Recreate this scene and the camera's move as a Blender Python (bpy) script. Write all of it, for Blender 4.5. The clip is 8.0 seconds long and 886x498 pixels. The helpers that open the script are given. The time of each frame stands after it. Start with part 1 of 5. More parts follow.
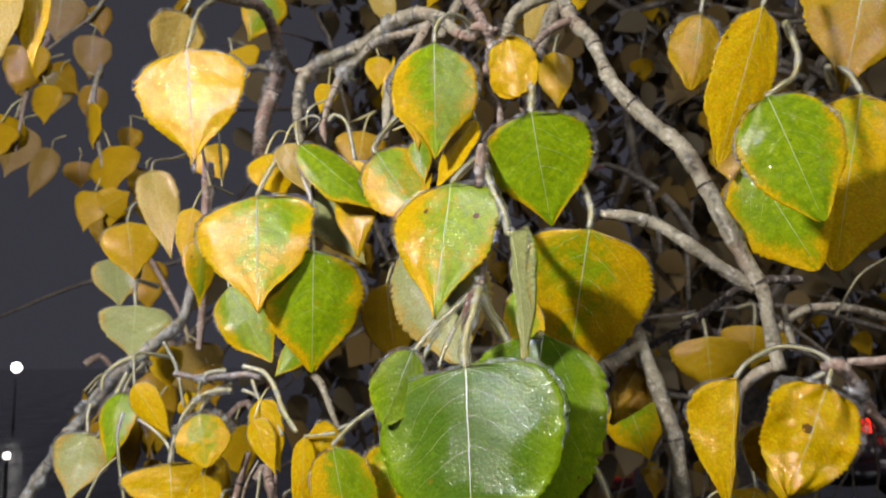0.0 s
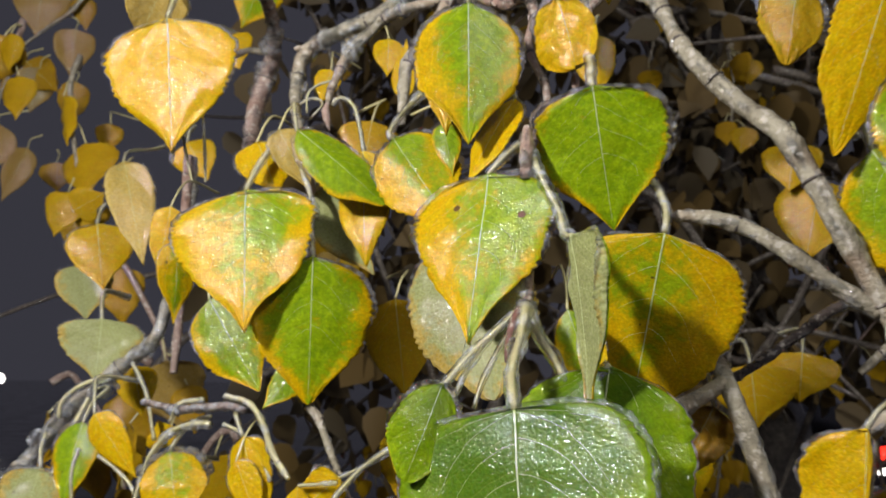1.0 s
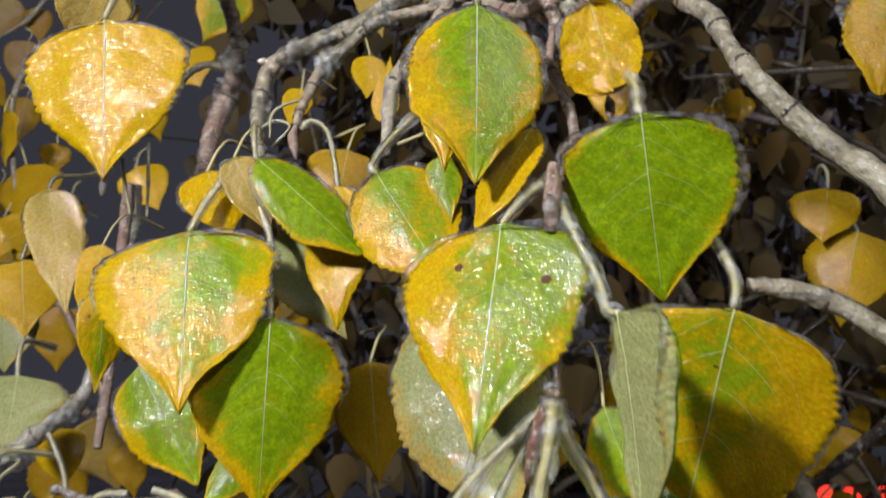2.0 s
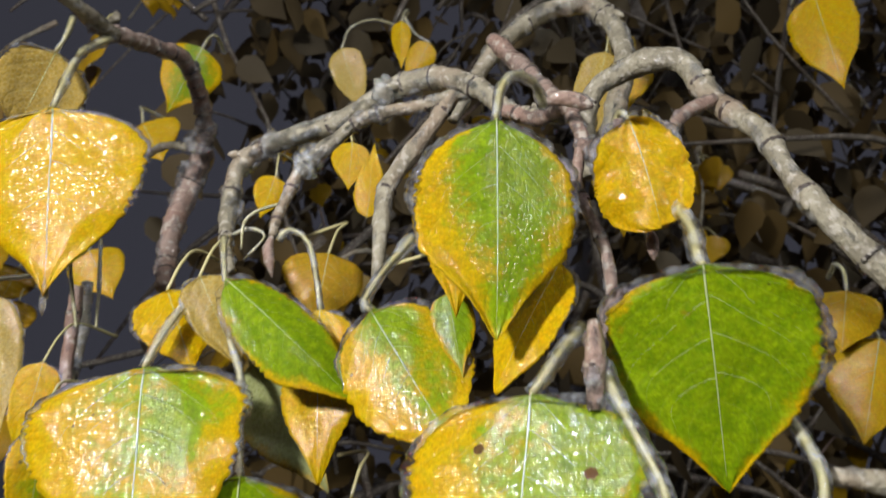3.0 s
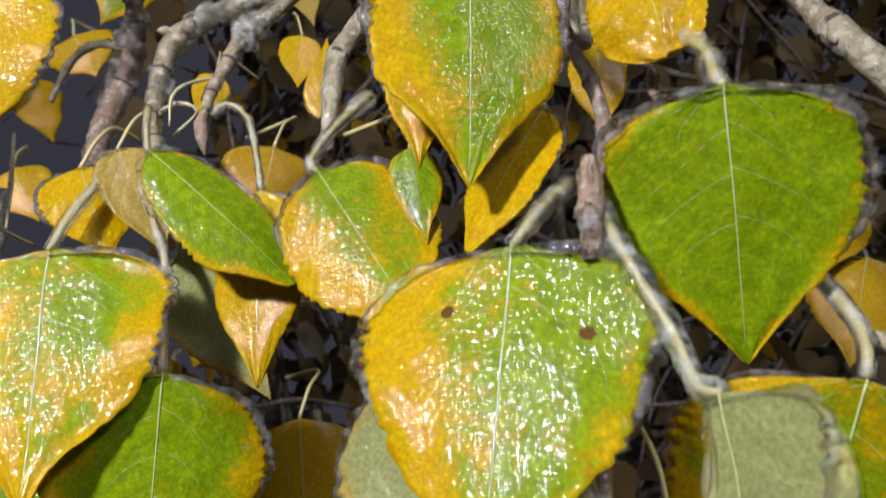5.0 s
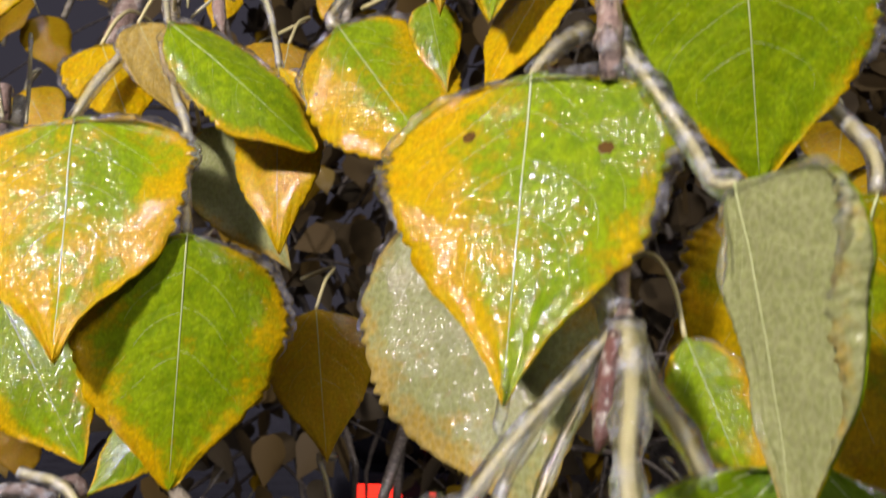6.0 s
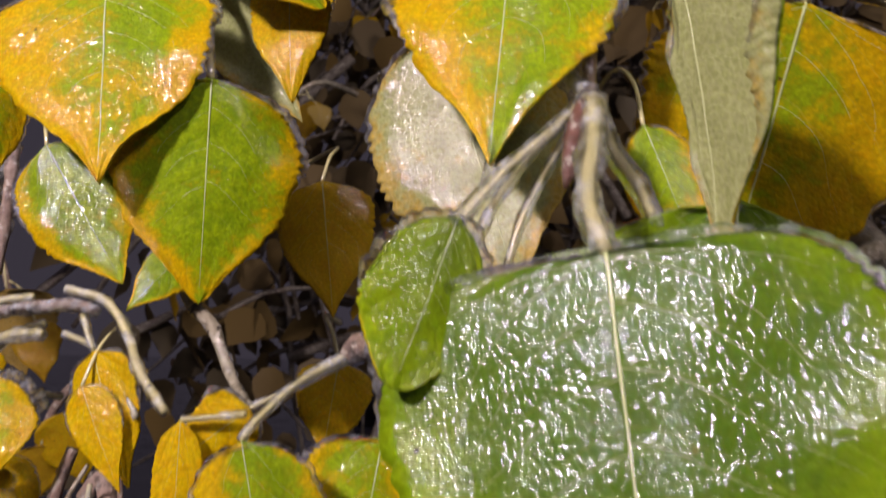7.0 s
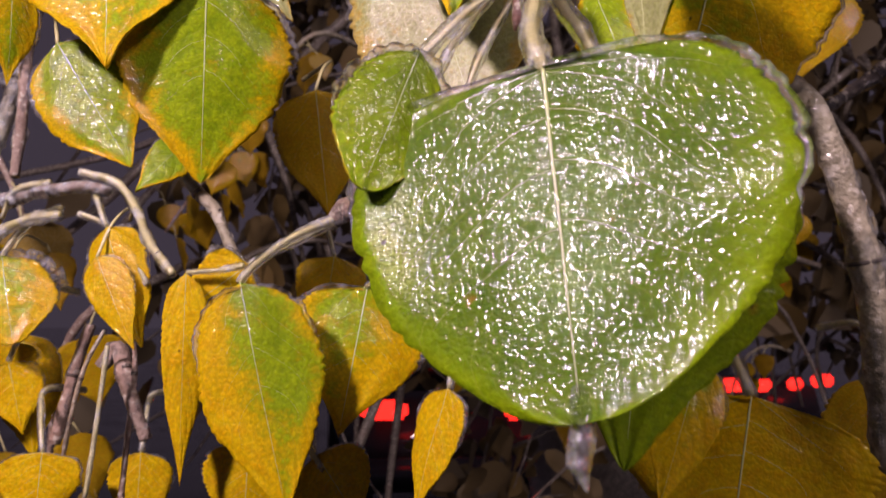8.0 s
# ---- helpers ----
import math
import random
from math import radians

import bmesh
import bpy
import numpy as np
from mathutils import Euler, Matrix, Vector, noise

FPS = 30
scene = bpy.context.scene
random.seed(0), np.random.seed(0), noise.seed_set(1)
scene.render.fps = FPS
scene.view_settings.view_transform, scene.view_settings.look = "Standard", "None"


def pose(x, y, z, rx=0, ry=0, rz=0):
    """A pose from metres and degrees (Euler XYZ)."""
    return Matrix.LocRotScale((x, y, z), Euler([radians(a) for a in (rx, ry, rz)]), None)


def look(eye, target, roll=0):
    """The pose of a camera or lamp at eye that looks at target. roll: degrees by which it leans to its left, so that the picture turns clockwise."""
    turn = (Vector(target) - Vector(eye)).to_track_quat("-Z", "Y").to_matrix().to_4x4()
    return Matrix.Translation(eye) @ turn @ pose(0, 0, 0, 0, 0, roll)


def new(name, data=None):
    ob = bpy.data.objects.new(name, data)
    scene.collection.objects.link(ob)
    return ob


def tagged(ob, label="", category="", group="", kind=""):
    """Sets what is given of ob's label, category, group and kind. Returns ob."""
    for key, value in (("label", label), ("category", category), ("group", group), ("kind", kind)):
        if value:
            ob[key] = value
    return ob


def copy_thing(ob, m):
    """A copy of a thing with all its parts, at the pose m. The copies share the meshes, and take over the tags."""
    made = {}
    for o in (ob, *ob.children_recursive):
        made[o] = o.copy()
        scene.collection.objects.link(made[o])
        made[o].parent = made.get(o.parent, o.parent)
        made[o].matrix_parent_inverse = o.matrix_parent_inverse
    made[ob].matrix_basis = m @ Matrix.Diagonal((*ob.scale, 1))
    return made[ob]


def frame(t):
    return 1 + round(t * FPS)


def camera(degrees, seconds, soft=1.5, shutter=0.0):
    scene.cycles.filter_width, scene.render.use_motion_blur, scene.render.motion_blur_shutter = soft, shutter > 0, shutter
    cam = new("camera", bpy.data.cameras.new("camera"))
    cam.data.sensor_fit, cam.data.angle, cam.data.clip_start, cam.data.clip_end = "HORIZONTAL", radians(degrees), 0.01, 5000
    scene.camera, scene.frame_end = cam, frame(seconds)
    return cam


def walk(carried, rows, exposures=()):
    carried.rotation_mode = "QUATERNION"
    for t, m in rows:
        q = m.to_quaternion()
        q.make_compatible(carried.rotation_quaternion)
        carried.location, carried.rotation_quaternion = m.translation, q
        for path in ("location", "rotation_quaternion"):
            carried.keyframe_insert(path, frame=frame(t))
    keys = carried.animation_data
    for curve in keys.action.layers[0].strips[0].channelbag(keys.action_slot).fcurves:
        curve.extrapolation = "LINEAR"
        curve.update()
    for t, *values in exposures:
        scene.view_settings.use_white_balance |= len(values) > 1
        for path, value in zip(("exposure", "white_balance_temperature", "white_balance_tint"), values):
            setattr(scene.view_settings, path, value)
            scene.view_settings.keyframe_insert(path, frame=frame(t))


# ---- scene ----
cam = camera(54.4, 8.0, shutter=0.5)
PATH = [
    (0, (0.007, -0.044, 1.499), (-0.02, 1.938, 1.761), -0.4),
    (0.5, (0.002, -0.011, 1.51), (-0.03, 1.97, 1.784), 0.4),
    (1, (-0.012, 0.042, 1.506), (-0.015, 2.019, 1.808), 0.5),
    (1.2, (-0.011, 0.063, 1.51), (-0.014, 2.039, 1.819), 0.8),
    (2.3, (-0.028, 0.134, 1.544), (0.069, 2.092, 1.942), 1.7),
    (2.5, (-0.032, 0.142, 1.555), (0.08, 2.095, 1.972), 1.7),
    (3, (-0.034, 0.163, 1.571), (0.114, 2.1, 2.05), 1.6),
    (3.5, (-0.038, 0.182, 1.585), (0.149, 2.11, 2.083), 1.5),
    (4, (-0.033, 0.196, 1.574), (0.182, 2.123, 2.065), 1.4),
    (4.5, (-0.03, 0.205, 1.565), (0.21, 2.137, 2.021), 1.2),
    (4.7, (-0.03, 0.209, 1.559), (0.219, 2.145, 1.995), 1.0),
    (5.8, (-0.032, 0.2095, 1.529), (0.205, 2.163, 1.886), 1.7),
    (6, (-0.033, 0.21, 1.521), (0.206, 2.166, 1.858), 1.2),
    (6.5, (-0.037, 0.203, 1.498), (0.209, 2.165, 1.797), 1.3),
    (7, (-0.036, 0.184, 1.478), (0.22, 2.151, 1.731), 1.1),
    (7.5, (-0.03, 0.173, 1.456), (0.213, 2.146, 1.674), 0.9),
    (8, (-0.029, 0.161, 1.445), (0.209, 2.139, 1.623), 0.2),
]
walk(cam, [(t, look(eye, target, roll)) for t, eye, target, roll in PATH],
     [(0, 0.16, 6750, 10), (1, 0.08, 6650, 10), (2.5, -0.04, 6500, 8), (3.5, 0.05, 6500, 8), (4.5, -0.04, 6500, 8), (6, 0.08, 6850, 20), (7, -0.04, 7050, 30), (8, 0.12, 7250, 46)])

# ---- light: a night sky with a faint town glow, one hand torch up to the side ----
cam.data.dof.use_dof = True
cam.data.dof.focus_distance = 0.24
cam.data.dof.aperture_fstop = 36.0

world = bpy.data.worlds.new("night_sky")
scene.world = world
world.use_nodes = True
wbg = world.node_tree.nodes["Background"]
wbg.inputs[0].default_value = (0.035, 0.035, 0.046, 1)
wbg.inputs[1].default_value = 1.0

torch = bpy.data.lights.new("torch", "POINT")
torch.energy = 32.0
torch.color = (0.985, 0.985, 1.04)
torch.shadow_soft_size = 0.033
new("torch", torch).matrix_world = pose(-0.45, -0.11, 1.86)

# added fill: an assumed street light, unseen behind the walker, to lighten the shade
street = bpy.data.lights.new("fill_light", "POINT")
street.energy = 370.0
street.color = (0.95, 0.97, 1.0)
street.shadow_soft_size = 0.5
new("fill_light", street).matrix_world = pose(2.0, -3.6, 4.4)

# ---- materials ----


class Mat:
    """A small node-tree writer."""

    def __init__(self, name):
        self.m = bpy.data.materials.new(name)
        self.m.use_nodes = True
        self.t = self.m.node_tree
        self.n = self.t.nodes
        self.p = self.n["Principled BSDF"]
        self.out = self.n["Material Output"]

    def node(self, kind, ins=None, **props):
        nd = self.n.new(kind)
        for k, v in props.items():
            setattr(nd, k, v)
        for k, v in (ins or {}).items():
            self.to(v, nd.inputs[k])
        return nd

    def to(self, v, sock):
        if isinstance(v, bpy.types.NodeSocket):
            self.t.links.new(v, sock)
        elif isinstance(v, bpy.types.Node):
            self.t.links.new(v.outputs[0], sock)
        elif isinstance(v, tuple) and len(v) == 3 and sock.type == "RGBA":
            sock.default_value = (*v, 1)
        else:
            sock.default_value = v

    def math(self, op, a, b=0.0, c=None, clamp=False):
        nd = self.n.new("ShaderNodeMath")
        nd.operation, nd.use_clamp = op, clamp
        self.to(a, nd.inputs[0])
        self.to(b, nd.inputs[1])
        if c is not None:
            self.to(c, nd.inputs[2])
        return nd.outputs[0]

    def mix(self, f, a, b):
        nd = self.n.new("ShaderNodeMix")
        nd.data_type = "RGBA"
        self.to(f, nd.inputs[0])
        self.to(a, nd.inputs[6])
        self.to(b, nd.inputs[7])
        return nd.outputs[2]

    def noise(self, coord, scale, detail=2.0, rough=0.5, dist=0.0):
        return self.node("ShaderNodeTexNoise", {"Vector": coord, "Scale": scale, "Detail": detail, "Roughness": rough, "Distortion": dist}).outputs[0]

    def ramp(self, v, lo, hi):
        return self.node("ShaderNodeMapRange", {"Value": v, "From Min": lo, "From Max": hi}, interpolation_type="SMOOTHSTEP").outputs[0]

    def bump(self, h, strength, dist, normal=None):
        ins = {"Height": h, "Strength": strength, "Distance": dist}
        if normal is not None:
            ins["Normal"] = normal
        return self.node("ShaderNodeBump", ins).outputs[0]

    def set(self, **kw):
        for k, v in kw.items():
            self.to(v, self.p.inputs[k.replace("_", " ")])
        return self


def leaf_material(name, underside):
    """Autumn poplar blade under a skin of ice. The object's colour holds: greenness, lean of the green to one side, browning, seed."""
    m = Mat(name)
    uv = m.node("ShaderNodeUVMap", uv_map="blade")
    sep = m.node("ShaderNodeSeparateXYZ", {0: uv.outputs[0]})
    q = m.math("MULTIPLY_ADD", sep.outputs[0], 2.0, -1.0)
    s = sep.outputs[1]
    edge = m.math("POWER", m.math("ABSOLUTE", q), 2.5)
    info = m.node("ShaderNodeObjectInfo")
    ch = m.node("ShaderNodeSeparateColor", {0: info.outputs["Color"]})
    co = m.node("ShaderNodeTexCoord").outputs["Object"]
    at = m.node("ShaderNodeVectorMath", {0: co, 1: m.node("ShaderNodeCombineXYZ", {0: info.outputs["Random"], 1: info.outputs["Random"], 2: 0.3}).outputs[0]}, operation="ADD").outputs[0]
    big = m.noise(at, 45, 3.0, 0.6)
    mid = m.noise(at, 270, 4.0, 0.7)
    fine = m.noise(at, 900, 3.0, 0.6)
    # where the green is still held: along the veins, fading to the margin and the tip
    g = m.math("ADD", ch.outputs[0], m.math("MULTIPLY_ADD", big, 1.0, -0.5))
    g = m.math("ADD", g, m.math("MULTIPLY_ADD", mid, 1.0, -0.5))
    g = m.math("SUBTRACT", g, m.math("MULTIPLY", edge, 0.6))
    g = m.math("SUBTRACT", g, m.math("MULTIPLY", m.math("POWER", s, 2.0), 0.3))
    lean = m.math("MULTIPLY_ADD", ch.outputs[1], 2.0, -1.0)
    g = m.math("ADD", g, m.math("MULTIPLY", q, lean))
    green = m.ramp(g, 0.26, 0.66)
    if underside:
        yel = m.mix(big, (0.50, 0.32, 0.04), (0.58, 0.42, 0.10))
        grn = m.mix(mid, (0.31, 0.35, 0.11), (0.43, 0.44, 0.18))
    else:
        yel = m.mix(m.ramp(mid, 0.3, 0.75), (0.74, 0.49, 0.0), (0.74, 0.38, 0.0))
        grn = m.mix(m.ramp(mid, 0.3, 0.7), (0.17, 0.30, 0.002), (0.33, 0.46, 0.003))
    if not underside:
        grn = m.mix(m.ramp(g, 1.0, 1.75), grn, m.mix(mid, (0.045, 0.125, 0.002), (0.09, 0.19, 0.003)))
    if not underside:
        yel = m.mix(m.math("MULTIPLY", m.ramp(ch.outputs[0], -0.15, -0.42), 0.75), yel, m.mix(mid, (0.72, 0.36, 0.0), (0.66, 0.27, 0.0)))
    c = m.mix(green, yel, grn)
    # red-brown flecks and browning; the browning also paints shade on some leaves
    fleck = m.ramp(m.noise(at, 130, 2.0, 0.5, 0.4), 0.70, 0.80)
    c = m.mix(m.math("MULTIPLY", fleck, 0.55), c, (0.36, 0.11, 0.01))
    c = m.mix(m.math("MULTIPLY", ch.outputs[2], m.math("MULTIPLY_ADD", big, 0.8, 0.35), clamp=True), c, (0.30, 0.13, 0.02))
    pits = m.ramp(m.noise(at, 330, 0.0), 0.86, 0.90)
    c = m.mix(m.math("MULTIPLY", pits, 0.8), c, (0.06, 0.035, 0.012))
    c = m.mix(m.ramp(fine, 0.35, 0.7), m.mix(0.28, c, (0.03, 0.03, 0.0)), c)
    # side veins as shallow furrows with the blade pillowed between them, and a fine net of cells
    aq = m.math("ABSOLUTE", q)
    lane = m.math("MULTIPLY", m.math("SUBTRACT", s, m.math("MULTIPLY", m.math("POWER", aq, 1.4), 0.34)), 20.0)
    pillow = m.math("POWER", m.math("ABSOLUTE", m.math("SINE", m.math("ADD", lane, m.math("MULTIPLY", big, 1.6)))), 0.6)
    cell = m.node("ShaderNodeTexVoronoi", {"Vector": at, "Scale": 520.0}, feature="DISTANCE_TO_EDGE").outputs["Distance"]
    net = m.ramp(cell, 0.0, 0.22)
    c = m.mix(m.math("MULTIPLY", m.ramp(pillow, 0.22, 0.04), 0.14), c, (0.50, 0.52, 0.10))
    c = m.mix(m.math("MULTIPLY", m.math("SUBTRACT", 1.0, net), 0.15), c, (0.16, 0.18, 0.01) if not underside else (0.62, 0.58, 0.36))
    form = m.math("ADD", m.math("MULTIPLY", pillow, 0.28), m.math("ADD", m.math("MULTIPLY", net, 0.09), m.math("MULTIPLY", mid, 0.6)))
    base_n = m.bump(form, 0.4, 0.0011)
    tissue = m.bump(fine, 0.4, 0.0005, base_n)
    # the frozen film: small droplets over slower ripples
    film = m.noise(at, m.math("MULTIPLY", info.outputs["Alpha"], 900.0), 1.4, 0.5)
    drop = m.math("ADD", film, m.math("MULTIPLY", m.noise(at, 170, 2.0), 0.6))
    ice = m.bump(drop, m.math("DIVIDE", 0.30, info.outputs["Alpha"]), 0.0012, m.bump(form, 0.10, 0.0011))
    m.set(Base_Color=c, Roughness=0.55, Normal=tissue, Specular_IOR_Level=0.08, Coat_Weight=1.0, Coat_Roughness=0.065, Coat_IOR=1.38, Coat_Normal=ice)
    tr = m.node("ShaderNodeBsdfTranslucent", {0: c})
    mixed = m.node("ShaderNodeMixShader", {0: 0.22, 1: m.p.outputs[0], 2: tr.outputs[0]})
    m.to(mixed.outputs[0], m.out.inputs[0])
    return m.m


LEAF_TOP = leaf_material("leaf_top", False)
LEAF_UNDER = leaf_material("leaf_underside", True)


def vein_material():
    m = Mat("leaf_vein")
    co = m.node("ShaderNodeTexCoord").outputs["Object"]
    n = m.noise(co, 300, 3.0)
    m.set(Base_Color=m.mix(n, (0.40, 0.46, 0.16), (0.56, 0.58, 0.28)), Roughness=0.4, Coat_Weight=0.8, Coat_Roughness=0.1,
          Coat_Normal=m.bump(m.noise(co, 900), 0.4, 0.0006))
    return m.m


VEIN = vein_material()


def petiole_material():
    m = Mat("petiole_skin")
    co = m.node("ShaderNodeTexCoord").outputs["Object"]
    n = m.noise(co, 120, 3.0)
    m.set(Base_Color=m.mix(n, (0.50, 0.45, 0.17), (0.62, 0.54, 0.30)), Roughness=0.4, Coat_Weight=0.9, Coat_Roughness=0.08,
          Coat_Normal=m.bump(m.noise(co, 500, 3.0), 0.5, 0.001))
    return m.m


PETIOLE = petiole_material()


def bark_material(name, low, high, red):
    m = Mat(name)
    co = m.node("ShaderNodeTexCoord").outputs["Object"]
    n = m.noise(co, 60, 4.0, 0.65)
    f = m.noise(co, 420, 4.0, 0.65)
    c = m.mix(m.ramp(n, 0.3, 0.7), low, high)
    c = m.mix(m.math("MULTIPLY", m.ramp(m.noise(co, 32, 2.0), 0.5, 0.68), 0.6), c, red)
    c = m.mix(m.math("MULTIPLY", m.ramp(f, 0.54, 0.68), 0.5), c, (0.06, 0.042, 0.028))
    c = m.mix(m.math("MULTIPLY", m.ramp(m.noise(co, 300, 2.0), 0.54, 0.66), 0.6), c, (0.58, 0.52, 0.42))
    ice = m.bump(m.math("ADD", m.noise(co, 190, 2.0), m.math("MULTIPLY", m.noise(co, 520, 2.0), 0.5)), 0.8, 0.003)
    m.set(Base_Color=c, Roughness=0.55, Normal=m.bump(m.math("ADD", n, f), 0.8, 0.002), Coat_Weight=1.0, Coat_Roughness=0.045, Coat_IOR=1.6, Coat_Normal=ice)
    return m.m


BARK = bark_material("twig_bark", (0.20, 0.17, 0.11), (0.43, 0.38, 0.265), (0.30, 0.20, 0.13))
BARK_RED = bark_material("young_bark", (0.20, 0.125, 0.09), (0.42, 0.31, 0.25), (0.27, 0.14, 0.09))


def spot_material():
    m = Mat("leaf_spot")
    co = m.node("ShaderNodeTexCoord").outputs["Object"]
    m.set(Base_Color=m.mix(m.noise(co, 900, 3.0), (0.07, 0.035, 0.006), (0.14, 0.07, 0.012)), Roughness=0.75, Specular_IOR_Level=0.1)
    return m.m


SPOT = spot_material()
SCAR = bark_material("bud_scar", (0.035, 0.026, 0.02), (0.09, 0.065, 0.05), (0.08, 0.04, 0.03))
BUD = bark_material("bud_scale", (0.08, 0.032, 0.024), (0.17, 0.07, 0.045), (0.13, 0.035, 0.02))


def ice_material(name, bubbles):
    m = Mat(name)
    co = m.node("ShaderNodeTexCoord").outputs["Object"]
    nrm = m.bump(m.math("ADD", m.noise(co, 260, 2.0), m.math("MULTIPLY", m.noise(co, 900, 1.0), 0.3)), 0.6, 0.0016)
    m.set(Base_Color=(0.96, 0.97, 0.98), Roughness=0.07, IOR=1.36, Transmission_Weight=1.0, Normal=nrm)
    clear = m.node("ShaderNodeBsdfTransparent", {0: (0.95, 0.96, 0.97)})
    mixed = m.node("ShaderNodeMixShader", {0: 0.42, 1: m.p.outputs[0], 2: clear.outputs[0]})
    # fine bubbles cloud the ice here and there
    cloud = m.math("MULTIPLY", m.ramp(m.noise(co, 210, 3.0, 0.6), 0.40, 0.75), bubbles)
    milk = m.node("ShaderNodeBsdfPrincipled", {"Base Color": (0.80, 0.82, 0.84, 1), "Roughness": 0.12, "Normal": nrm})
    mixed = m.node("ShaderNodeMixShader", {0: cloud, 1: mixed.outputs[0], 2: milk.outputs[0]})
    m.to(mixed.outputs[0], m.out.inputs[0])
    return m.m


ICE = ice_material("clear_ice", 0.15)
ICE_CLOUDY = ice_material("bubbly_ice", 0.36)


# ---- builders ----
def mesh_from(name, verts, faces, mats, slots=None, smooth=True):
    me = bpy.data.meshes.new(name)
    me.from_pydata([tuple(v) for v in verts], [], faces)
    for mt in mats:
        me.materials.append(mt)
    if slots:
        me.polygons.foreach_set("material_index", slots)
    me.polygons.foreach_set("use_smooth", [smooth] * len(faces))
    me.update()
    return me


def part(name, me, parent, label=""):
    ob = new(name, me)
    ob.parent = parent
    if label:
        ob["label"] = label
    return ob


def smooth_path(pts, radii, step):
    """A Catmull-Rom line through the points, with radii, at about the given step."""
    pts = [Vector(p) for p in pts]
    if len(pts) == 2:
        pts = [pts[0], pts[0].lerp(pts[1], 0.5), pts[1]]
        radii = [radii[0], (radii[0] + radii[-1]) / 2, radii[-1]]
    out, rad = [], []
    for i in range(len(pts) - 1):
        a, b = pts[i], pts[i + 1]
        z = pts[i - 1] if i else a * 2 - b
        c = pts[i + 2] if i + 2 < len(pts) else b * 2 - a
        n = max(2, int((b - a).length / step))
        for k in range(n):
            u = k / n
            out.append(0.5 * ((2 * a) + (b - z) * u + (2 * z - 5 * a + 4 * b - c) * u * u + (3 * a - z - 3 * b + c) * u ** 3))
            rad.append(radii[i] * (1 - u) + radii[i + 1] * u)
    out.append(pts[-1])
    rad.append(radii[-1])
    return out, rad


def tube(path, rad, sides, wobble=0.0, scale=200.0, seed=0.0, verts=None, faces=None):
    """Rings round a line; appends to verts and faces."""
    verts = [] if verts is None else verts
    faces = [] if faces is None else faces
    start = len(verts)
    up = Vector((0.3, 0.9, 0.2))
    for i, p in enumerate(path):
        d = (path[min(i + 1, len(path) - 1)] - path[max(i - 1, 0)]).normalized()
        x = d.cross(up)
        if x.length < 1e-3:
            x = d.cross(Vector((1, 0, 0)))
        x.normalize()
        y = d.cross(x)
        up = x.cross(d)
        for k in range(sides):
            a = 2 * math.pi * k / sides
            o = x * math.cos(a) + y * math.sin(a)
            r = rad[i]
            if wobble:
                r *= 1 + wobble * noise.noise((p + o * rad[i]) * scale + Vector((seed, seed, 0)))
            verts.append(p + o * r)
    n = len(path)
    for i in range(n - 1):
        for k in range(sides):
            a, b = start + i * sides + k, start + i * sides + (k + 1) % sides
            faces.append((a, b, b + sides, a + sides))
    faces.append(tuple(start + k for k in reversed(range(sides))))
    faces.append(tuple(start + (n - 1) * sides + k for k in range(sides)))
    return verts, faces


